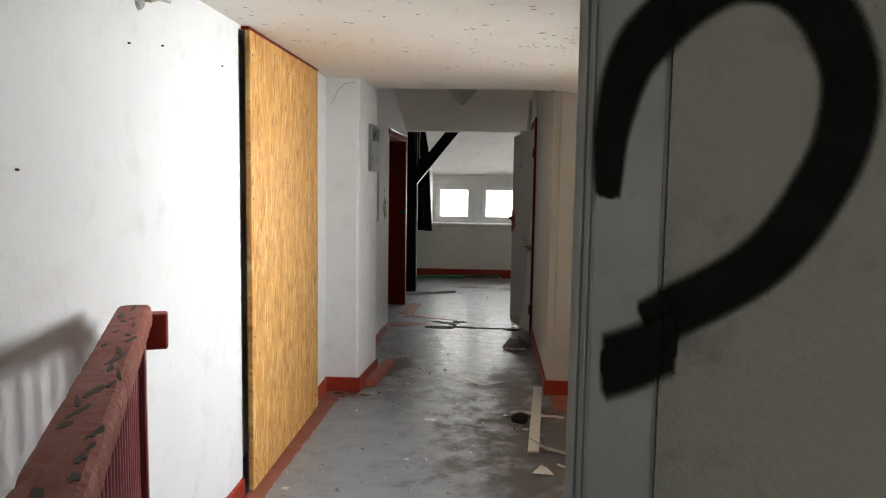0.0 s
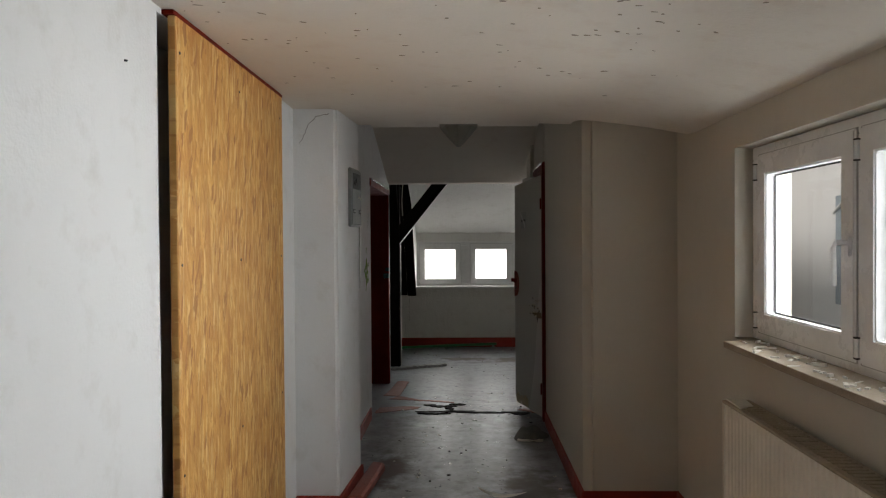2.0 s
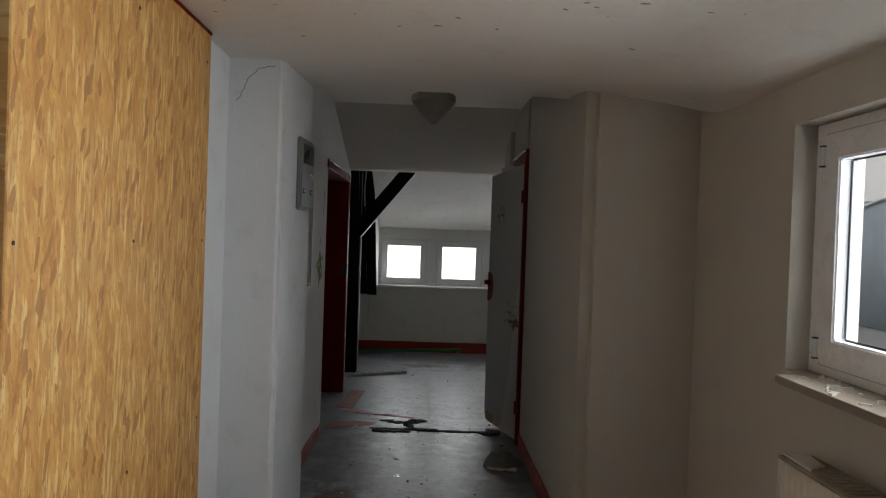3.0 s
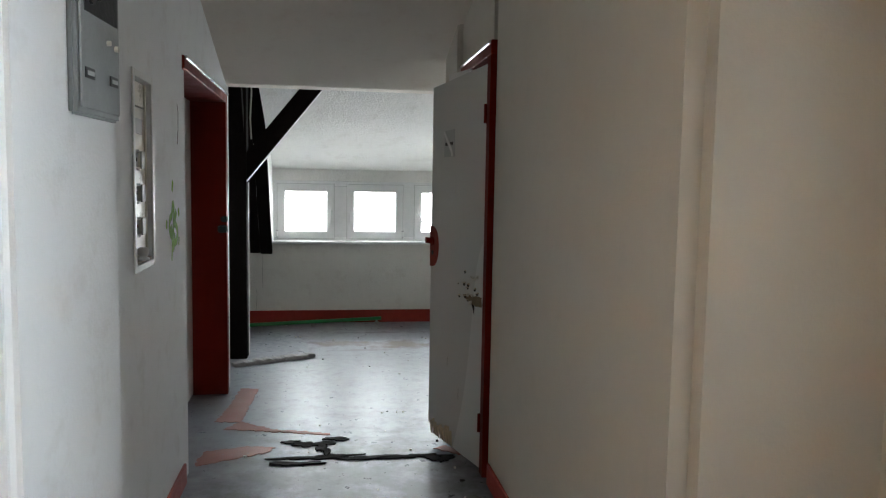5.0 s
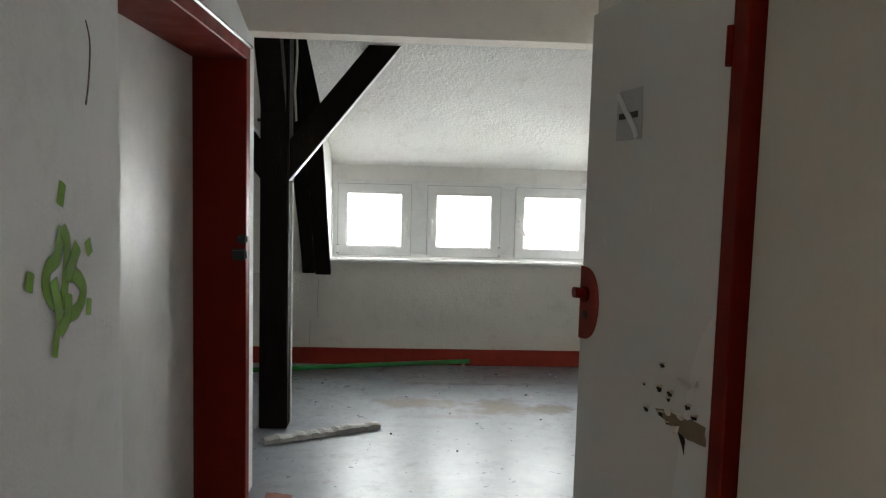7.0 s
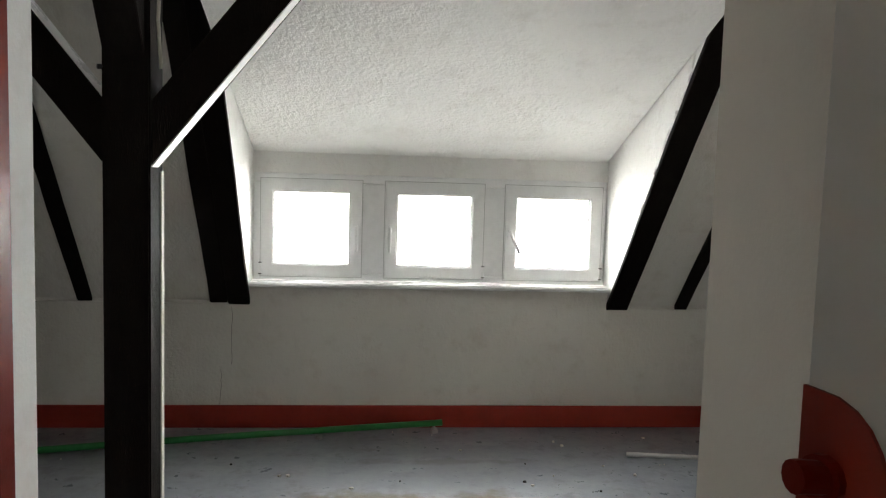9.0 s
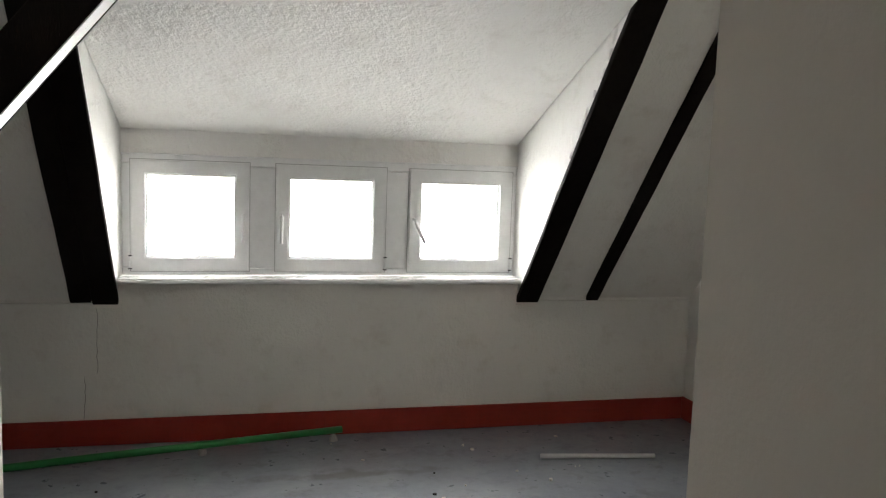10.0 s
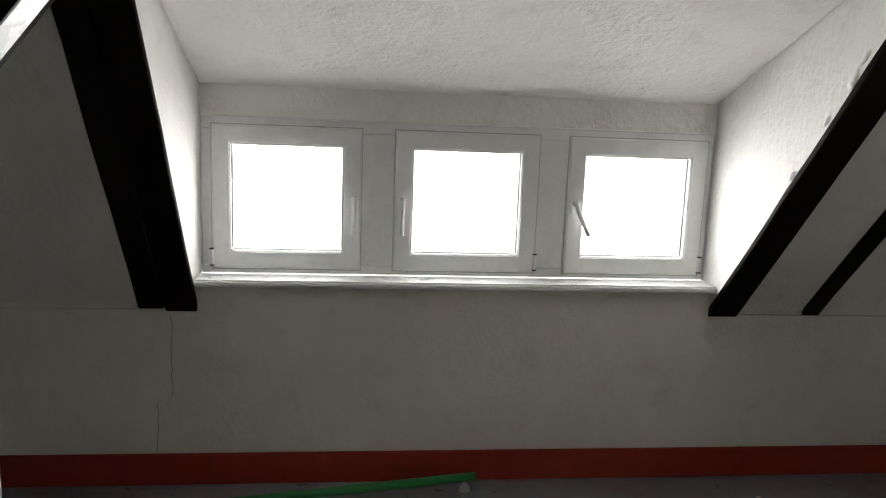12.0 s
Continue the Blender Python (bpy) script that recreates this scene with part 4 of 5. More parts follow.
bm = prism(B(), [(tilted(3.24) + 0.0005, 3.24), (tilted(3.24) + 0.018, 3.24), (tilted(3.50) + 0.018, 3.50), (tilted(3.50) + 0.0005, 3.50)], "z", 1.545, 1.885)
soften(bm, 0.006, 2)
part("body", bm, CABINETGREY, ob)
bm = prism(B(), [(tilted(3.255) + 0.018, 3.255), (tilted(3.255) + 0.024, 3.255), (tilted(3.488) + 0.024, 3.488), (tilted(3.488) + 0.018, 3.488)], "z", 1.56, 1.87)
soften(bm, 0.003)
door = part("door", bm, CABINETGREY, ob)
bm = prism(B(), [(tilted(3.275) + 0.0235, 3.275), (tilted(3.275) + 0.0265, 3.275), (tilted(3.47) + 0.0265, 3.47), (tilted(3.47) + 0.0235, 3.47)], "z", 1.765, 1.855)
part("meter_window", bm, BLACK, door, "dark meter window")
for a in (3.275, 3.42):
    bm = prism(B(), [(tilted(a) + 0.0235, a), (tilted(a) + 0.0265, a), (tilted(a) + 0.03, a + 0.05), (tilted(a) + 0.0255, a + 0.05)], "z", 1.625, 1.648)
    part("label_holder", bm, BLACK, door, "small black label holder")
    bm = prism(B(), [(tilted(a) + 0.026, a + 0.008), (tilted(a) + 0.0285, a + 0.008), (tilted(a) + 0.0315, a + 0.042), (tilted(a) + 0.028, a + 0.042)], "z", 1.632, 1.641)
    part("label", bm, METERGREY, door)
for a, z, r in ((3.31, 1.80, 0.016), (3.35, 1.815, 0.016), (3.41, 1.72, 0.006), (3.46, 1.715, 0.007)):
    bm = B()
    tube(bm, [(tilted(a) + 0.022, a, z), (tilted(a) + 0.032, a, z)], r, 12)
    part("knob", bm, BLACK if r > 0.01 else STEEL, door)

# fuse box in the wall niche
ob = thing("fuse_box", (XC, 4.39, 1.09), "open recessed fuse box with metal cover plates and bare breakers", "fuse box")
bm = B()
for a, b, za, zb in ((4.242, 4.266, 1.088, 1.788), (4.516, 4.542, 1.088, 1.788), (4.266, 4.516, 1.088, 1.113), (4.266, 4.516, 1.762, 1.788)):
    box(bm, XC, XC + 0.008, a, b, za, zb)
soften(bm, 0.002)
part("frame", bm, PANEL, ob)
bm = box(B(), XC - 0.12, XC - 0.09, 4.262, 4.52, 1.11, 1.765)
part("back_plate", bm, STEEL, ob)
ROWS = ((1.455, 1.505), (1.335, 1.385), (1.215, 1.265))
PX0, PX1, PYA, PYB = XC - 0.024, XC - 0.015, 4.268, 4.500
for za, zb in ((1.672, 1.757), (1.505, 1.668), (1.385, 1.455), (1.265, 1.335), (1.135, 1.215)):
    bm = box(B(), PX0, PX1, PYA, PYB, za + 0.0008, zb - 0.0008)
    soften(bm, 0.002)
    part("cover_plate", bm, STEEL, ob)
for za, zb in ROWS:
    bm = box(B(), PX0, PX1, 4.425, PYB, za, zb)
    part("cover_plate", bm, STEEL, ob)
bm = soften(box(B(), PX1, PX1 + 0.003, 4.282, 4.450, 1.572, 1.627), 0.003, 2)
part("label_flap", bm, METERGREY, ob, "grey plastic label flap")
rng = random.Random(9)
for i, (za, zb) in enumerate(ROWS):
    for k in range(5):
        y = 4.280 + k * 0.028
        bm = box(B(), XC - 0.088, XC - 0.036, y, y + 0.025, za + 0.004, zb - 0.006)
        box(bm, XC - 0.036, XC - 0.022, y + 0.007, y + 0.018, za + 0.020, za + 0.034)
        part("breaker", bm, (BLACK, WHITEPLASTIC, BLACK, METERGREY, BLACK)[(k + i) % 5] if i < 2 else (WHITEPLASTIC, METERGREY, PLATERED, PLATERED, PLATERED)[k], ob)
    bm = soften(box(B(), PX1, PX1 + 0.007, 4.422, 4.468, za - 0.006, zb + 0.008), 0.002)
    part("hinged_cover", bm, METERGREY, ob, "small grey hinged cover")
    for k in range(11):
        y = 4.280 + k * 0.0125
        for z0 in (zb + 0.004, za - 0.012):
            bm = box(B(), PX1 - 0.001, PX1 + 0.0012, y, y + 0.0045, z0, z0 + 0.008)
            part("vent_slot", bm, METERGREY, ob)
bm = B()
lathe(bm, [(0.022, 1.127), (0.022, 1.135), (0.012, 1.14), (0.018, 1.148), (0.02, 1.165), (0.013, 1.172)], XC + 0.012, 4.325, 16)
part("screw_fuse", bm, WHITEPLASTIC, ob, smooth=True)
bm = box(B(), XC - 0.088, XC - 0.0005, 4.264, 4.519, 1.1105, 1.1225)
part("tray", bm, DUST, ob, "dusty floor of the niche")
for za, zb in ((1.135, 1.757),):
    bm = soften(box(B(), PX1, PX1 + 0.006, 4.484, 4.499, za, zb), 0.002)
    part("rail", bm, STEEL, ob)

# sprayed green mark on the wall
bm = B()
wallat = lambda s, n, z: Vector((XC + n, s, z))
layer = 0.0008
for pts, w in (([(4.914, 1.405), (4.901, 1.366)], 0.036), ([(4.909, 1.316), (4.886, 1.263), (4.850, 1.247), (4.836, 1.216), (4.865, 1.179), (4.912, 1.173)], 0.040), ([(4.909, 1.316), (4.929, 1.289), (4.921, 1.236), (4.912, 1.183)], 0.036),
               ([(4.921, 1.226), (4.966, 1.216), (5.0, 1.182), (4.972, 1.145), (4.926, 1.142)], 0.040), ([(4.975, 1.276), (4.944, 1.239), (4.928, 1.223)], 0.044), ([(5.023, 1.284), (5.034, 1.256)], 0.034), ([(4.777, 1.243), (4.769, 1.214)], 0.034),
               ([(4.863, 1.218), (4.883, 1.167), (4.889, 1.116)], 0.040), ([(4.927, 1.181), (4.919, 1.138), (4.889, 1.116)], 0.040), ([(5.024, 1.158), (5.019, 1.128)], 0.030), ([(4.874, 1.118), (4.862, 1.072)], 0.028)):
    layer += 0.0003
    sprayed(bm, pts, w * 0.85, lambda s, z: Vector((XC + layer, s, z)))
solid("sprayed_mark", bm, GREENSPRAY, "small green sprayed scribble on the white wall", "graffiti")
bm = ribbon(B(), [(5.035, 1.745), (5.055, 1.70), (5.045, 1.62), (5.03, 1.57)], 0.006, wallat, -0.001, 0.0012)
solid("sprayed_line", bm, CHIP, "thin dark drawn line on the white wall", "graffiti")

# closed door in the left recess
ob = thing("door_recess", (-1.0, 5.9, 0), "white door set deep in a red painted frame", "door", kind="structure")
part("leaf", soften(box(B(), -1.13, -1.09, DY0 + 0.05, DY1 - 0.05, 0.006, DZ - 0.06), 0.003), PANEL, ob)
bm = B()
box(bm, -1.2, XC + 0.012, DY1 - 0.075, DY1 - 0.001, 0.0, DZ - 0.07)
soften(bm, 0.004)
fr = part("jamb", bm, REDFRAME, ob)
bm = B()
box(bm, -0.925, -0.862, DY1 - 0.095, DY1 - 0.0745, 1.075, 1.125)
box(bm, -0.905, -0.862, DY1 - 0.09, DY1 - 0.0745, 1.145, 1.185)
soften(bm, 0.008, 2)
roughen(bm, 0.005, 40)
part("strike_plate", bm, BLACK, fr, "black lock plate")
bm = B()
box(bm, -1.2, XC - 0.002, DY0 + 0.001, DY0 + 0.06, 0.0, DZ - 0.07)
part("jamb", bm, WHITE, ob)
bm = B()
box(bm, -1.2, XC + 0.012, DY0 + 0.001, DY1 - 0.001, DZ - 0.07, DZ - 0.006)
soften(bm, 0.004)
part("head", bm, REDFRAME, ob)
# added shiny tube standing in for the highlight on the frame's top edge
bm = tube(B(), [(XC + 0.013, DY0 + 0.03, DZ - 0.012), (XC + 0.013, DY1, DZ - 0.012)], 0.009, 14)
part("head_glint", bm, GLINTBEAD, ob, "added white bead imitating the glint along the red door head")

# open door on the right, with red frame
ob = thing("door_corridor", (0.5, 5.3, 0), "pale grey door ajar in a red frame, scuffed and torn", "door", kind="structure")
bm = B()
for y0_, y1_ in ((RY0 + 0.001, RY0 + 0.075), (RY1 - 0.07, RY1 - 0.001)):
    box(bm, XR - 0.018, XR + 0.19, y0_, y1_, 0.0, RZ - 0.07)
soften(bm, 0.004)
part("jamb", bm, REDFRAME, ob)
bm = B()
box(bm, XR - 0.018, XR + 0.19, RY0 + 0.001, RY1 - 0.001, RZ - 0.07, RZ - 0.002)
soften(bm, 0.004)
part("head", bm, REDFRAME, ob)
# same added tube here, drawing the bright reflection along the head
bm = tube(B(), [(XR - 0.02, RY0 + 0.02, RZ - 0.012), (XR - 0.02, RY1 - 0.01, RZ - 0.012)], 0.009, 14)
part("head_glint", bm, GLINTBEAD, ob, "added white bead imitating the glint along the red door head")
HA, HB = Vector((XR - 0.014, 5.078, 0)), Vector((0.345, 5.655, 0))
hd = (HB - HA).normalized()
hn = Vector((-hd.y, hd.x, 0))
LW = (HB - HA).length


def door_bar(bm, s0, s1, n0, n1, z0, z1):
    vs = [bm.verts.new(HA + hd * s + hn * n + Vector((0, 0, z))) for s in (s0, s1) for n in (n0, n1) for z in (z0, z1)]
    for f in ((0, 1, 3, 2), (4, 6, 7, 5), (0, 4, 5, 1), (2, 3, 7, 6), (0, 2, 6, 4), (1, 5, 7, 3)):
        bm.faces.new([vs[k] for k in f])
    return bm


doorat = lambda s, n, z: HA + hd * s + hn * n + Vector((0, 0, z))
bm = B()
outline = [(0, 0.018), (LW * 0.45, 0.022), (LW * 0.7, 0.04), (LW, 0.075), (LW, 1.935), (0, 1.985)]
lo = [bm.verts.new(doorat(s, -0.04, z)) for s, z in outline]
hi = [bm.verts.new(doorat(s, 0.0, z)) for s, z in outline]
bm.faces.new(lo), bm.faces.new(hi[::-1])
for i in range(6):
    bm.faces.new((lo[(i + 1) % 6], lo[i], hi[i], hi[(i + 1) % 6]))
soften(bm, 0.003, 2)
leaf = part("leaf", bm, LEAF, ob, "pale grey painted door leaf")
bm = B()
cz = 1.074
PH = 0.112
pts = [(LW, cz - PH)] + [(LW - 0.098 * math.sin(math.pi * k / 14) ** 0.7 - 0.004, cz - PH * math.cos(math.pi * k / 14)) for k in range(1, 14)] + [(LW, cz + PH)]
lo = [bm.verts.new(doorat(s, 0.0005, z)) for s, z in pts]
hi = [bm.verts.new(doorat(s, 0.005, z)) for s, z in pts]
bm.faces.new(lo)
bm.faces.new(hi[::-1])
for i in range(len(pts)):
    j = (i + 1) % len(pts)
    bm.faces.new((lo[j], lo[i], hi[i], hi[j]))
part("escutcheon", bm, PLATERED, leaf, "red half-round lock plate")
bm = B()
tube(bm, [doorat(LW - 0.032, 0.004, cz + 0.028), doorat(LW - 0.032, 0.040, cz + 0.034), doorat(LW - 0.031, 0.046, cz + 0.034)], 0.0165, 14)
tube(bm, [doorat(LW - 0.032, 0.003, cz + 0.028), doorat(LW - 0.032, 0.014, cz + 0.028)], 0.024, 14)
part("handle", bm, REDFRAME, leaf, "dark red door handle stub", smooth=False)
bm = B()
tube(bm, [doorat(LW - 0.034, 0.003, cz - 0.035), doorat(LW - 0.034, 0.0075, cz - 0.035)], 0.013, 12)
part("keyhole", bm, BLACK, leaf, "black keyhole")
rng = random.Random(21)


def patch(pts, n0, n1, ragged, lift=0.0):
    """A ragged flake or hole lying on the door leaf, with its rim raised or sunk."""
    bm = B()
    fine = []
    for a, b in zip(pts, pts[1:] + pts[:1]):
        for k in range(3):
            fine.append((a[0] + (b[0] - a[0]) * k / 3 + rng.uniform(-ragged, ragged), a[1] + (b[1] - a[1]) * k / 3 + rng.uniform(-ragged, ragged)))
    lo = [bm.verts.new(doorat(p, n0, q)) for p, q in fine]
    hi = [bm.verts.new(doorat(p, n1 + rng.uniform(0, lift), q)) for p, q in fine]
    bm.faces.new(hi[::-1])
    for i in range(len(fine)):
        j = (i + 1) % len(fine)
        bm.faces.new((lo[j], lo[i], hi[i], hi[j]))
    return bm


part("torn_patch", patch([(0.21, 0.855), (0.158, 0.865), (0.107, 0.863), (0.068, 0.867), (0.014, 0.868), (0.012, 0.817), (0.074, 0.818), (0.109, 0.821), (0.145, 0.829), (0.177, 0.839)], 0.0004, 0.0016, 0.003), TORNBOARD, leaf, "torn patch of bare brown fibreboard")
part("torn_splinter", patch([(0.109, 0.823), (0.084, 0.818), (0.083, 0.776)], 0.0022, 0.004, 0.002), DARKDIRT, leaf, "dark splinter hanging from the torn patch")
for s, z in ((0.188, 0.974), (0.26, 0.906), (0.195, 0.911), (0.151, 0.909), (0.247, 0.843), (0.081, 0.896), (0.055, 0.876), (0.155, 0.832), (0.185, 0.848), (0.155, 0.894)):
    r = rng.uniform(0.004, 0.009)
    q = [(s + 1.4 * r * math.cos(a), z + r * math.sin(a)) for a in (0, 1.26, 2.5, 3.8, 5.0)]
    part("dent", patch(q, 0.0022, 0.0030, r * 0.3), DARKDIRT, leaf, "small dark dent broken through the paint")
    q = [(s + 1.5 * r, z + r * 0.6), (s - 1.2 * r, z + r * 1.5), (s - 1.9 * r, z + r * 0.8), (s - 0.8 * r, z + r * 0.7)]
    part("paint_flake", patch(q, 0.0022, 0.004, r * 0.2, 0.006), RAWWOOD, leaf, "lifted pale flake of paint")
for q in ([(0.118, 0.958), (0.082, 0.951), (0.046, 0.97), (0.050, 0.955), (0.08, 0.942)], [(0.165, 0.872), (0.150, 0.874), (0.142, 0.856), (0.158, 0.858)], [(0.128, 0.872), (0.100, 0.868), (0.092, 0.858), (0.112, 0.861)], [(0.128, 0.834), (0.108, 0.838), (0.112, 0.822), (0.122, 0.818)]):
    part("paint_flake", patch(q, 0.0022, 0.005, 0.0025, 0.010), PAPER, leaf, "lifted pale flake of paint")
sign = part("sign", patch([(0.451, 1.556), (0.328, 1.558), (0.334, 1.697), (0.45, 1.693)], 0.0006, 0.002, 0.0004), METERGREY, leaf, "square of old grey adhesive")
part("dark_label", patch([(0.438, 1.614), (0.35, 1.618), (0.350, 1.635), (0.439, 1.631)], 0.0022, 0.0032, 0.0006), BLACK, leaf, "small black bar of a label")
bm = ribbon(B(), [(0.447, 1.688), (0.404, 1.636), (0.365, 1.594), (0.348, 1.562)], 0.019, doorat, 0.0035, 0.006, 0.8)
part("torn_paper", bm, WHITEPLASTIC, leaf, "torn strip of white paper")
for z in (0.25, 1.75):
    bm = B()
    tube(bm, [HA + hn * 0.008 + Vector((0, 0, z - 0.045)), HA + hn * 0.008 + Vector((0, 0, z + 0.045))], 0.009, 10)
    part("hinge", bm, REDFRAME, ob)
bm = B()
for k in range(9):
    s = LW * (0.5 + 0.05 * k)
    w = rng.uniform(0.012, 0.03)
    a, b, c = doorat(s, 0.0, 0.03), doorat(s + w, 0.0, 0.04), doorat(s + w * 0.4, 0.001, rng.uniform(0.08, 0.13))
    off = hn * 0.006
    v = [bm.verts.new(p) for p in (a, b, c, a + off, b + off, c + off * 2.5)]
    for f in ((0, 2, 1), (3, 4, 5), (0, 1, 4, 3), (1, 2, 5, 4), (2, 0, 3, 5)):
        bm.faces.new([v[i] for i in f])
part("torn_edging", soften(door_bar(B(), 0.20, 0.43, -0.030, -0.006, 1.952, 1.986), 0.003), WHITEPLASTIC, leaf, "torn white edging along the door top")
part("peeled_edge", bm, RAWWOOD, leaf, "peeled veneer along the foot of the door")

# ceiling lamp in the corridor
ob = thing("ceiling_lamp", (-0.14, 4.35, 2.43), "unlit corridor ceiling lamp with conical smoky shade", "lamp")
part("base", lathe(B(), [(0.06, 2.43), (0.075, 2.42), (0.075, 2.36), (0.11, 2.335), (0.125, 2.31)], -0.14, 4.35, 28), PVC, ob, smooth=False)
part("shade", lathe(B(), [(0.125, 2.31), (0.134, 2.30), (0.134, 2.262), (0.07, 2.185), (0.015, 2.128), (0.001, 2.126)], -0.14, 4.35, 8), LAMPGLASS, ob, "faceted conical shade")

# ---------------------------------------------------------------- attic timbers
ob = thing("timber_post", (-0.925, 7.68, 0), "black-stained timber post with two diagonal braces", "timber post")
bm = B()
box(bm, -1.003, -0.845, 7.60, 7.76, 0.0, 2.4599)
soften(bm, 0.006, 2)
part("post", bm, BEAM, ob)
for sgn, x0 in ((1, -0.845), (-1, -1.003)):
    bm = B()
    pts = [(x0, 1.418), (x0 + sgn * 0.838, 2.4595), (x0 + sgn * 0.662, 2.4595), (x0, 1.638)]
    prism(bm, pts, "y", 7.615, 7.735)
    soften(bm, 0.004)
    part("brace", bm, BEAM, ob)
bm = prism(B(), [(7.602, 1.78), (7.18, 2.4592), (7.30, 2.4592), (7.602, 1.97)], "x", -0.998, -0.862)
soften(bm, 0.004)
part("brace", bm, BEAM, ob)
# pale strips along the timbers: plaster under the right brace, painted light on the left one
bm = prism(B(), [(-0.845, 1.412), (-0.845 + 0.838, 1.412 + 1.041), (-0.845 + 0.838, 1.4175 + 1.041), (-0.845, 1.4175)], "y", 7.618, 7.70)
part("pale_edge", bm, PVC, ob, "pale strip along the brace, plaster and painted-in light")
part("pale_edge", roughen(box(B(), -0.8449, -0.841, 7.725, 7.758, 0.001, 1.40), 0.0008, 15), PAPER, ob, "pale strip along the post")
# left brace: its lit top face put in as a white strip
bm = prism(B(), [(-1.003, 1.6385), (-1.003 - 0.662, 1.6385 + 0.8215), (-1.003 - 0.662, 1.642 + 0.8215), (-1.003, 1.644)], "y", 7.617, 7.73)
part("pale_edge", bm, PVC, ob, "pale strip along the brace, plaster and painted-in light")
bm = B()
tube(bm, [(-1.0, 7.615, 1.742), (-1.018, 7.605, 1.742)], 0.009, 8)
part("bolt", bm, BLACK, ob)
ob = solid("loose_cable", tube(B(), [(-0.80, 7.55, 2.455), (-0.806, 7.56, 2.3), (-0.80, 7.57, 2.1), (-0.812, 7.58, 1.9), (-0.805, 7.59, 1.74)], 0.006, 8), GREYWIRE, "pale loose cable hanging beside the black post", "cable", smooth=True)


def rafter(xa, xb, pitch, foot):
    """A roof timber under the slope from the knee wall up to the ceiling."""
    bm = B()
    n = 14
    ys = [YK - 0.003 + (roof_y(2.5, pitch) - YK) * k / n for k in range(n + 1)]
    rows = []
    for y in ys:
        z = ZK + pitch * (YK - y)
        rows.append([bm.verts.new(p) for p in ((xa, y, z + 0.03), (xa, y, z - foot), (xb, y, z - foot), (xb, y, z + 0.03))])
    for a, b in zip(rows, rows[1:]):
        for k in range(4):
            bm.faces.new((a[k], a[(k + 1) % 4], b[(k + 1) % 4], b[k]))
    bm.faces.new(rows[0]), bm.faces.new(rows[-1][::-1])
    soften(bm, 0.004)
    roughen(bm, 0.004, 9)
    return solid("rafter", bm, BEAM, "black-stained roof rafter against the white slope", "rafter", "attic rafters")


rafter(-0.869, -0.752, SLOPE_L, 0.012)
rafter(-0.967, -0.871, SLOPE_L, 0.002)
rafter(-1.672, -1.59, SLOPE_L, 0.002)
rafter(-2.42, -2.33, SLOPE_L, 0.002)
rafter(1.268, 1.397, SLOPE_R, 0.012)
rafter(1.675, 1.752, SLOPE_R, 0.002)

# ---------------------------------------------------------------- loose things on the floors
# broken length of plastered lath by the post
bm = B()
p0, p1 = Vector((-0.93, 7.36, 0)), Vector((-0.325, 7.645, 0))
dd = (p1 - p0).normalized()
ss = Vector((-dd.y, dd.x, 0))
N = 26
rng = random.Random(4)
rows = []
for i in range(N + 1):
    c = p0 + (p1 - p0) * i / N
    w, h = 0.034 + rng.uniform(-.006, .006), 0.034 + rng.uniform(-.007, .009)
    rows.append([bm.verts.new(c + ss * a + Vector((0, 0, z))) for a, z in ((-w, 0.001), (-w * 1.05, h * 0.8), (-w * 0.6, h), (w * 0.7, h * 0.95), (w, h * 0.7), (w, 0.001))])
for a, b in zip(rows, rows[1:]):
    for k in range(6):
        bm.faces.new((a[k], a[(k + 1) % 6], b[(k + 1) % 6], b[k]))
bm.faces.new(rows[0]), bm.faces.new(rows[-1][::-1])
solid("broken_lath", bm, RUBBLE, "broken grey plaster lath lying by the black post", "rubble")
# green pipe along the knee wall
pp = [Vector((0.325, 9.055, 0.055)), Vector((-0.3, 8.955, 0.047)), Vector((-0.9, 8.86, 0.038)), Vector((-1.53, 8.745, 0.029)), Vector((-2.1, 8.63, 0.019))]
solid("green_pipe", tube(B(), pp, 0.0175, 12), GREENPIPE, "long green plastic pipe lying along the skirting", "pipe", smooth=True)
bm = B()
for x, y in ((0.28, 9.045), (-0.35, 8.95)):
    lathe(bm, [(0.004, 0.001), (0.022, 0.001), (0.018, 0.02), (0.004, 0.0385 if x > 0 else 0.03)], x, y, 9)
roughen(bm, 0.004, 30)
for v in bm.verts:
    v.co.z = max(v.co.z, 0.0)
solid("rubble_lump", bm, RUBBLE, "lumps of plaster under the green pipe", "rubble", kind="stuff")
solid("white_rod", tube(B(), [(1.262, 8.66, 0.0125), (1.835, 8.578, 0.0125)], 0.0115, 12), WHITEPLASTIC, "white plastic conduit lying on the grey floor", "conduit", smooth=True)

# landing litter
bm = B()
for i in range(8):
    a, b = 1.915 + i * 0.162, 1.915 + (i + 1) * 0.162
    xa, xb = 0.352 + (a - 1.915) * 0.081, 0.352 + (b - 1.915) * 0.081
    prism(bm, [(xa, a), (xa + 0.062, a), (xb + 0.062, b), (xb, b)], "z", 0.004, 0.016)
bmesh.ops.remove_doubles(bm, verts=bm.verts, dist=0.0005)
solid("white_batten", bm, PAPER, "long flat white batten lying on the floor", "batten")
solid("red_plank", roughen(soften(prism(B(), [(-0.765, 3.07), (-0.675, 3.10), (-0.615, 3.72), (-0.70, 3.74)], "z", 0.002, 0.062), 0.012), 0.003, 15), RAILRED, "short red painted plank lying against the skirting", "plank")
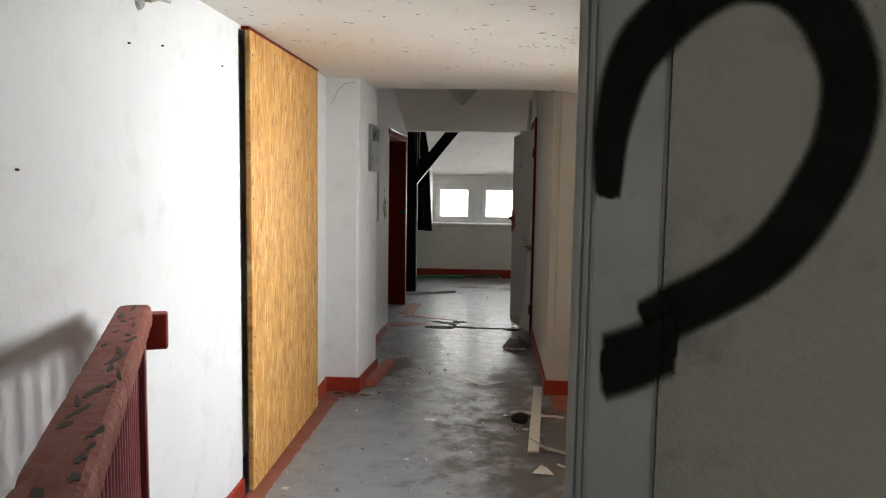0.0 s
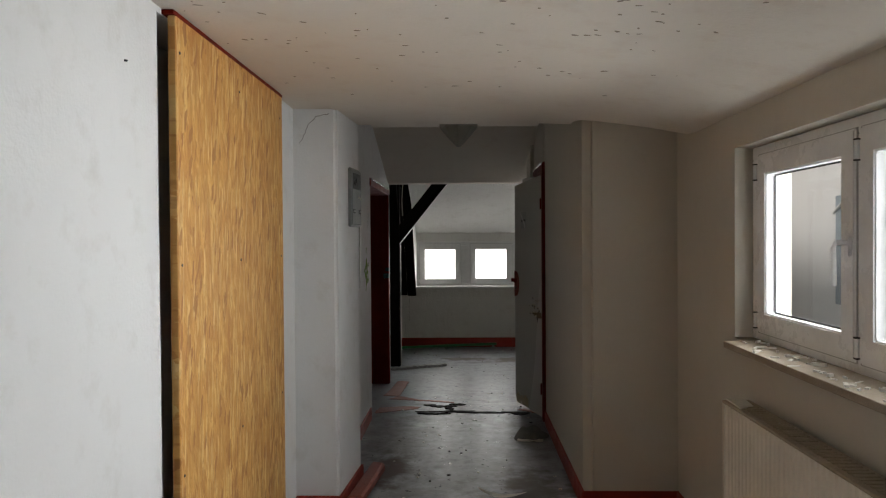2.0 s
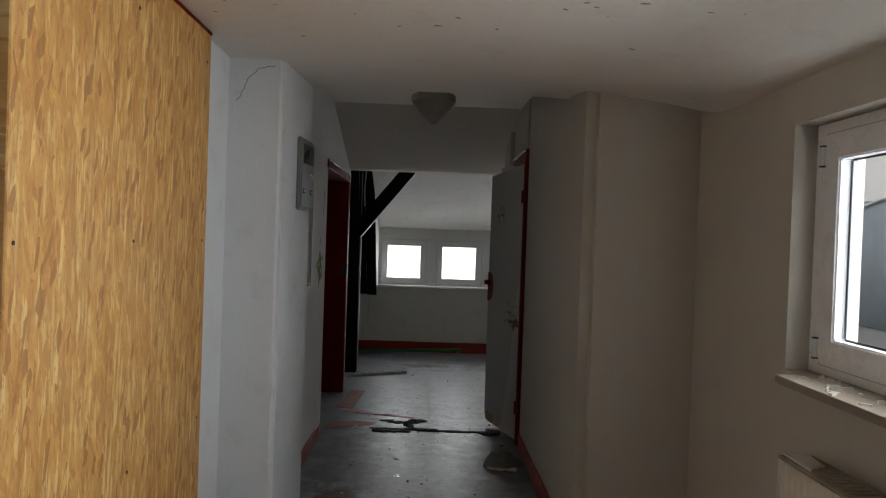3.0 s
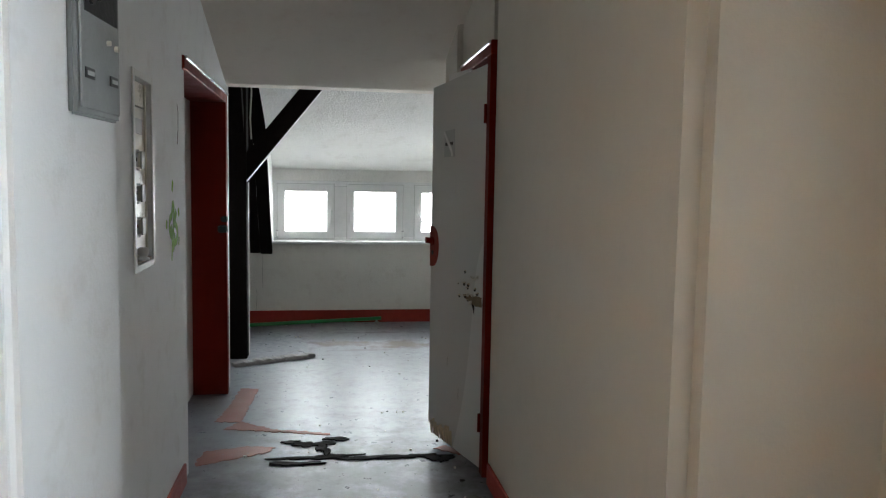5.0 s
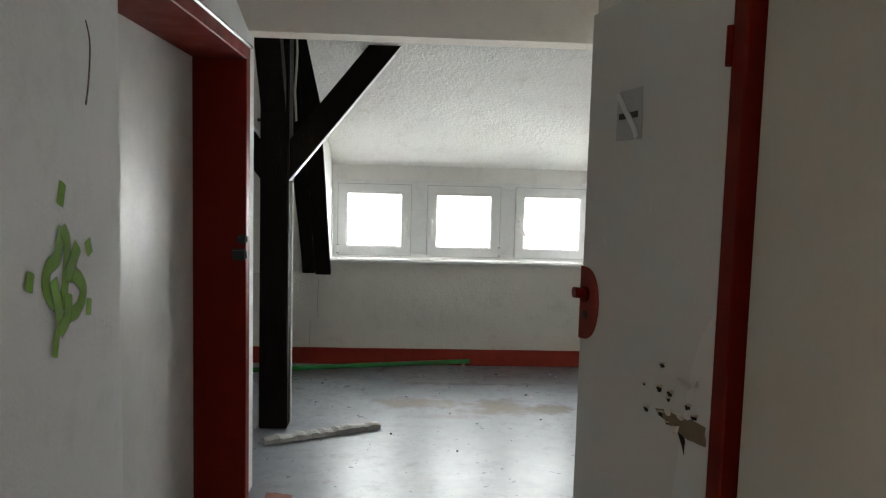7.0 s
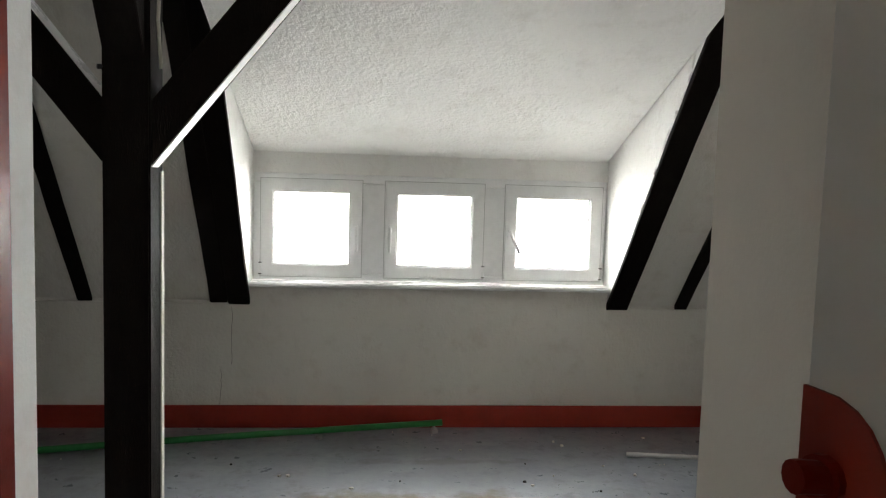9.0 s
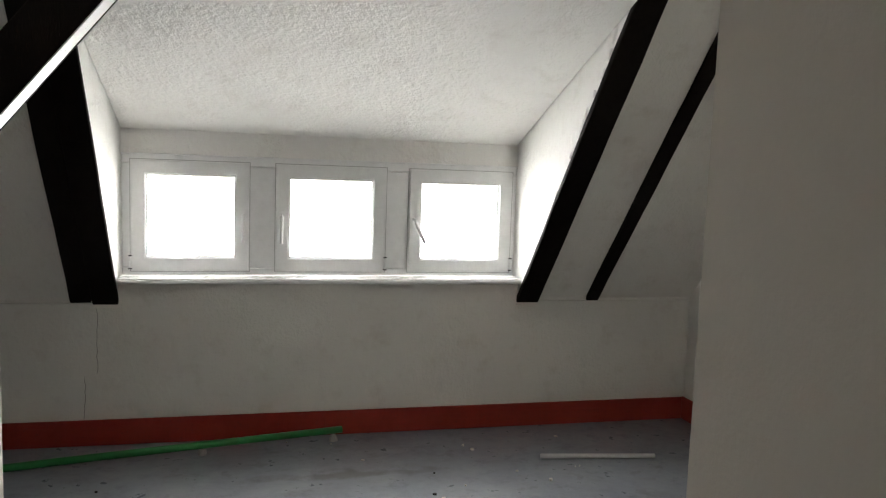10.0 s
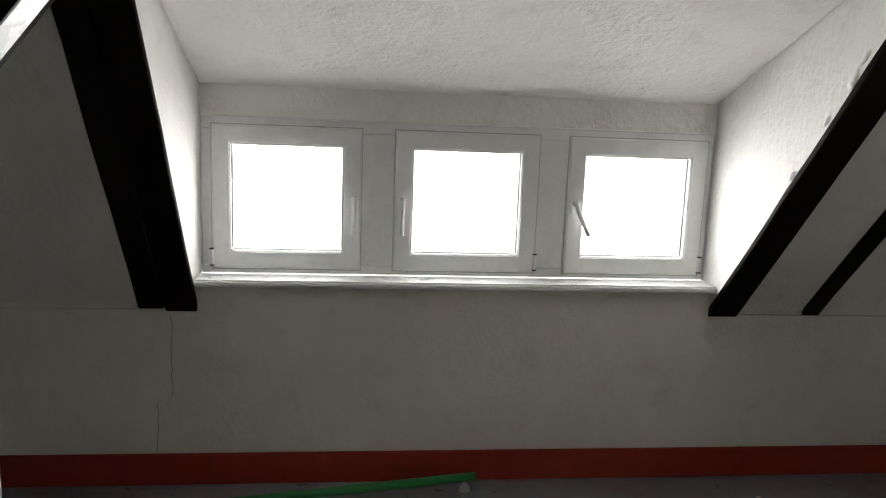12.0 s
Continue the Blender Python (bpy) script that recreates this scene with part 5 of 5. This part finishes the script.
loop = [(0.37 + 0.0, 2.12), (0.45, 1.98), (0.60, 1.88), (0.75, 1.86), (0.85, 1.93), (0.87, 2.05), (0.80, 2.22), (0.71, 2.33), (0.63, 2.38)]
solid("cable_loop", tube(B(), [(x, y, 0.012) for x, y in loop], 0.0095, 8), GREYWIRE, "stiff pale cable curled on the floor", "cable", smooth=True)
solid("cable_end", tube(B(), [(0.50, 1.75, 0.009), (0.62, 1.62, 0.009), (0.72, 1.45, 0.009), (0.76, 1.3, 0.009)], 0.007, 8), GREYWIRE, "thin brown cable trailing over the floor", "cable", smooth=True)


def scrap(name, pts, h, mat, label, category, curl=0.0, group=""):
    bm = B()
    cx = sum(p[0] for p in pts) / len(pts)
    cy = sum(p[1] for p in pts) / len(pts)
    lo = [bm.verts.new((x, y, 0.0035 + curl * ((x - cx) ** 2 + (y - cy) ** 2) * 20)) for x, y in pts]
    hi = [bm.verts.new((v.co.x, v.co.y, v.co.z + h)) for v in lo]
    c0, c1 = bm.verts.new((cx, cy, 0.0035)), bm.verts.new((cx, cy, 0.0035 + h))
    for i in range(len(pts)):
        j = (i + 1) % len(pts)
        bm.faces.new((lo[i], lo[j], c0)), bm.faces.new((hi[j], hi[i], c1)), bm.faces.new((lo[j], lo[i], hi[i], hi[j]))
    return solid(name, bm, mat, label, category, group)


def strip_arc(cx, cy, r, a0, a1, w, taper=0.3):
    n = 9
    out = [(cx + r * math.cos(radians(a0 + (a1 - a0) * i / n)), cy + r * math.sin(radians(a0 + (a1 - a0) * i / n))) for i in range(n + 1)]
    inn = [(cx + (r - w * (taper + (1 - taper) * math.sin(math.pi * i / n))) * math.cos(radians(a0 + (a1 - a0) * i / n)), cy + (r - w * (taper + (1 - taper) * math.sin(math.pi * i / n))) * math.sin(radians(a0 + (a1 - a0) * i / n))) for i in range(n, -1, -1)]
    return out, inn


def curl(name, cx, cy, r, a0, a1, w, z, mat, label):
    out, inn = strip_arc(cx, cy, r, a0, a1, w)
    inn = inn[::-1]
    bm = B()
    n = len(out)
    rows = []
    for i in range(n):
        lift = z * abs(i / (n - 1) - 0.5) * 2
        rows.append([bm.verts.new((*p, q)) for p, q in ((out[i], 0.004 + lift), (inn[i], 0.004 + lift * 0.7), (inn[i], 0.006 + lift * 0.7), (out[i], 0.006 + lift))])
    for a, b in zip(rows, rows[1:]):
        for k in range(4):
            bm.faces.new((a[k], a[(k + 1) % 4], b[(k + 1) % 4], b[k]))
    bm.faces.new(rows[0]), bm.faces.new(rows[-1][::-1])
    return solid(name, bm, mat, label, "paint strip", "curled strips on the floor")


curl("curled_strip", 0.14, 3.42, 0.20, 205, 300, 0.06, 0.03, PAPER, "curled white paint strip on the corridor floor")
curl("curled_strip", 0.42, 2.40, 0.20, 20, 120, 0.04, 0.03, PAPER, "curled white strip over the white batten")
scrap("paper_scrap", [(0.36, 1.60), (0.47, 1.585), (0.44, 1.70), (0.41, 1.72)], 0.002, PAPER, "white triangular paper scrap on the floor", "paper", 0.1)
scrap("paper_scrap", [(0.60, 2.20), (0.70, 2.19), (0.71, 2.24), (0.61, 2.245)], 0.002, PAPER, "torn white scrap on the grey floor", "paper", 0.1)
scrap("paper_scrap", [(-0.27, 2.40), (-0.20, 2.39), (-0.19, 2.43), (-0.26, 2.44)], 0.002, PAPER, "torn white scrap on the grey floor", "paper", 0.1)
bm = B()
lathe(bm, [(0.02, 0.002), (0.05, 0.003), (0.055, 0.03), (0.03, 0.05), (0.005, 0.055)], 0.33, 2.45, 10)
roughen(bm, 0.012, 22)
for v in bm.verts:
    v.co.z = max(v.co.z, 0.002)
solid("dirt_clump", bm, DARKDIRT, "dark clump of dirt beside the white batten", "dirt")
# crumpled grey rag by the right wall
bm = B()
rings = []
for i in range(7):
    f = i / 6
    ring_ = []
    for k in range(30):
        a = 2 * math.pi * k / 30
        reach = 1 + 0.18 * math.sin(2 * a + 0.6) + 0.09 * math.sin(5 * a + 2)
        x, y = 0.385 + 0.115 * f * reach * math.cos(a), 4.58 + 0.19 * f * reach * math.sin(a)
        h = (1 - f ** 3) * (0.05 + 0.045 * noise.noise(Vector((x * 16, y * 12, 0)))) + 0.004
        ring_.append(bm.verts.new((x, y, max(h, 0.004))))
    rings.append(ring_)
for a, b in zip(rings, rings[1:]):
    for k in range(30):
        bm.faces.new((a[k], a[(k + 1) % 30], b[(k + 1) % 30], b[k]))
foot = [bm.verts.new((v.co.x, v.co.y, 0.001)) for v in rings[-1]]
for k in range(30):
    bm.faces.new((rings[-1][k], rings[-1][(k + 1) % 30], foot[(k + 1) % 30], foot[k]))
bmesh.ops.remove_doubles(bm, verts=rings[0], dist=0.0005)
solid("floor_rag", bm, RAG, "crumpled grey rag lying by the corridor wall", "rag", smooth=True)


# torn dark floor covering and dried puddles
def blot(bm, cx, cy, rx, ry, seed, z, n=26, jag=0.5):
    r = random.Random(seed)
    ph = [r.uniform(0, 6.3) for _ in range(4)]
    pts = []
    for i in range(n):
        a = 2 * math.pi * i / n
        k = 1 + jag * (0.4 * math.sin(2 * a + ph[0]) + 0.3 * math.sin(3 * a + ph[1]) + 0.25 * math.sin(7 * a + ph[2]) + 0.2 * r.uniform(-1, 1))
        pts.append((cx + rx * k * math.cos(a), cy + ry * k * math.sin(a)))
    prism(bm, pts, "z", -0.005, z)


bm = B()
for cx, cy, rx, ry, sd in ((-0.28, 5.36, 0.17, 0.022, 1), (-0.02, 5.33, 0.16, 0.014, 2), (0.24, 5.32, 0.13, 0.022, 3), (-0.30, 5.56, 0.09, 0.03, 4), (-0.17, 5.63, 0.07, 0.016, 5), (-0.42, 5.60, 0.05, 0.012, 6), (-0.38, 5.28, 0.10, 0.02, 7), (0.36, 5.27, 0.05, 0.03, 8), (-0.24, 5.48, 0.03, 0.06, 12)):
    blot(bm, cx, cy, rx, ry * 1.35, sd, 0.0042 + 0.0004 * sd, n=44, jag=0.8)
solid("torn_floor_covering", bm, DARKDIRT, "black torn edges of wet floor covering", "floor covering", kind="stuff")
# scattered crumbs of plaster and paint
rng = random.Random(17)
for nm, mat, cnt, lab in (("plaster_crumbs", PAPER, 110, "small pale crumbs of plaster scattered on the floor"), ("dark_crumbs", DARKDIRT, 26, "small dark crumbs scattered on the floor")):
    bm = B()
    for k in range(cnt):
        zone = rng.random()
        if zone < 0.4:
            x, y = rng.uniform(-0.9, 0.85), rng.uniform(0.6, 3.0)
        elif zone < 0.65:
            x, y = rng.uniform(-0.8, 0.45), rng.uniform(3.2, 6.2)
        else:
            x, y = rng.uniform(-1.6, 2.2), rng.uniform(7.0, 9.05)
        r = rng.uniform(0.003, 0.011) * (0.6 if y < 3.2 else 1.0)
        a = rng.uniform(0, 6)
        prism(bm, [(x + r * rng.uniform(.5, 1.4) * math.cos(a + 1.26 * i), y + r * rng.uniform(.5, 1.2) * math.sin(a + 1.26 * i)) for i in range(5)], "z", -0.001, 0.0045 + r * rng.uniform(0.1, 0.5))
    solid(nm, bm, mat, lab, "crumbs", kind="stuff")

# ---------------------------------------------------------------- outside
structure("ground", box(B(), -300, 300, -300, 300, -6.4, -6.2), GROUND, "ground three storeys below the attic", "ground")
ob = thing("neighbour_house", (5.0, 8.0, -6.2), "white rendered house wall close outside the landing window", "house")
part("wall", box(B(), 2.95, 8.0, 3.4, 16.0, -6.2, 4.2), FACADE, ob)
part("shutter", soften(box(B(), 2.915, 2.949, 3.7, 5.18, 0.92, 1.80), 0.004), SLATEBLUE, ob, "blue-grey shutter panel")
part("cable", tube(B(), [(2.91, 5.2, 1.66), (2.906, 5.05, 1.74), (2.904, 4.8, 1.80), (2.904, 4.3, 1.86)], 0.012, 8), WHITEPLASTIC, ob, "white cable across the shutter")
bm = prism(B(), [(2.75, 4.2), (8.2, 4.2), (5.5, 6.6)], "y", 3.2, 16.2)
part("roof", bm, TILE, ob)
ob = thing("neighbour_house", (0, 26, -6.2), "pale house with tiled roof and chimney beyond the dormer", "house")
part("wall", box(B(), -12, 14, 26, 34, -6.2, -1.0), FACADE, ob)
part("roof", prism(B(), [(25.5, -1.2), (34.5, -1.2), (30, 1.2)], "x", -12.5, 14.5), TILE, ob)
part("chimney", box(B(), 3.6, 4.3, 29.6, 30.3, 0.5, 2.2), TILE, ob)


# ---------------------------------------------------------------- cracks and scratches
CRACK = paint("crack_shadow_dirt", (0.28, 0.26, 0.23), (0.15, 0.14, 0.12), 0.5, 0.9)


def crack(pts, width, place, label):
    """A hairline crack with a wandering course."""
    r = random.Random(len(pts) * 7 + int(pts[0][1] * 100))
    fine = []
    for (a, b), (c, d) in zip(pts, pts[1:]):
        for k in range(5):
            fine.append((a + (c - a) * k / 5 + r.uniform(-.004, .004), b + (d - b) * k / 5 + r.uniform(-.004, .004)))
    fine.append(pts[-1])
    return solid("wall_crack", ribbon(B(), fine, width, place, -0.001, 0.0009, 0.3), CRACK, label, "crack", "cracks in the plaster")


pier_front = lambda s, n, z: Vector((s, YP - n, z))
knee = lambda s, n, z: Vector((s, YK - n - (0.010 if s > -0.866 else 0.0), z))
crack([(-0.985, 1.985), (-0.955, 2.03), (-0.935, 2.09), (-0.88, 2.135), (-0.82, 2.145)], 0.003, pier_front, "fine branching crack across the white pier")
crack([(-0.85, 0.685), (-0.847, 0.50), (-0.851, 0.36)], 0.0028, knee, "upright hairline crack in the knee wall")
crack([(-0.905, 0.34), (-0.908, 0.22), (-0.915, 0.13)], 0.0028, knee, "upright hairline crack in the knee wall")
for s, z, l in ((LW * 0.45, 1.42, 0.06), (LW * 0.52, 1.40, 0.04), (LW * 0.8, 1.28, 0.02), (LW * 0.62, 0.5, 0.05), (LW * 0.4, 0.36, 0.06)):
    part("scratch", ribbon(B(), [(s, z), (s + 0.003, z - l * 0.5), (s + 0.001, z - l)], 0.0035, doorat, -0.0005, 0.0008, 0.3), PAPER if z > 1 else CRACK, leaf)


# pale strip of plaster in front of the rag, and a few shards
scrap("plaster_strip", [(0.27, 4.42), (0.45, 4.40), (0.46, 4.44), (0.28, 4.46)], 0.012, PAPER, "pale plaster strip beside the grey rag", "plaster", 0.0)
for x, y, s_ in ((0.30, 2.62, 0.03), (0.36, 2.30, 0.025), (0.24, 2.55, 0.02), (-0.55, 3.02, 0.05), (-0.68, 2.93, 0.04), (0.88, 1.72, 0.03), (-0.84, 1.32, 0.03), (-0.30, 1.75, 0.018)):
    r = random.Random(int(x * 1000) + int(y * 77))
    pts = [(x + s_ * r.uniform(0.5, 1.2) * math.cos(a), y + s_ * r.uniform(0.3, 0.9) * math.sin(a)) for a in (0.2, 1.3, 2.5, 3.6, 5.1)]
    scrap("plaster_shard", pts, 0.004, PAPER if s_ < 0.04 else RUBBLE, "small broken plaster shard on the floor", "plaster shard", 0.2, "plaster shards on the landing floor")
for x, y, s_ in ((-0.90, 2.90, 0.05), (-0.80, 2.93, 0.045), (-0.72, 2.88, 0.035), (-0.64, 2.95, 0.03), (-0.86, 2.83, 0.02), (0.27, 2.52, 0.03), (0.40, 2.55, 0.025)):
    r = random.Random(int(x * 900) + int(y * 55))
    pts = [(x + s_ * r.uniform(0.6, 1.3) * math.cos(a), y + s_ * 0.45 * r.uniform(0.4, 1.0) * math.sin(a)) for a in (0.2, 1.1, 2.2, 3.2, 4.2, 5.3)]
    scrap("bark_shred", pts, 0.006, CHIP, "dark brown wood shred lying by the skirting", "wood shred", 0.3, "wood shreds on the landing floor")

# lumps of plaster along the right cheek where it meets the rafter
cheek = bpy.data.objects["wall_cheek_right"]
rng = random.Random(31)
for z in (1.30, 1.48, 1.60, 1.66, 1.73, 1.81, 1.88, 1.95):
    y = roof_y(z, SLOPE_R) + rng.uniform(0.05, 0.09)
    bm = B()
    bmesh.ops.create_icosphere(bm, subdivisions=2, radius=1.0)
    h, w = rng.uniform(0.022, 0.045), rng.uniform(0.010, 0.018)
    bm.transform(Matrix.Translation((DXR + 0.002, y, z)) @ Matrix.Rotation(radians(rng.uniform(20, 45)), 4, "X") @ Matrix.Diagonal((0.011, w, h, 1)))
    roughen(bm, 0.004, 60)
    part("plaster_lump", bm, ROUGHCAST, cheek, smooth=True)
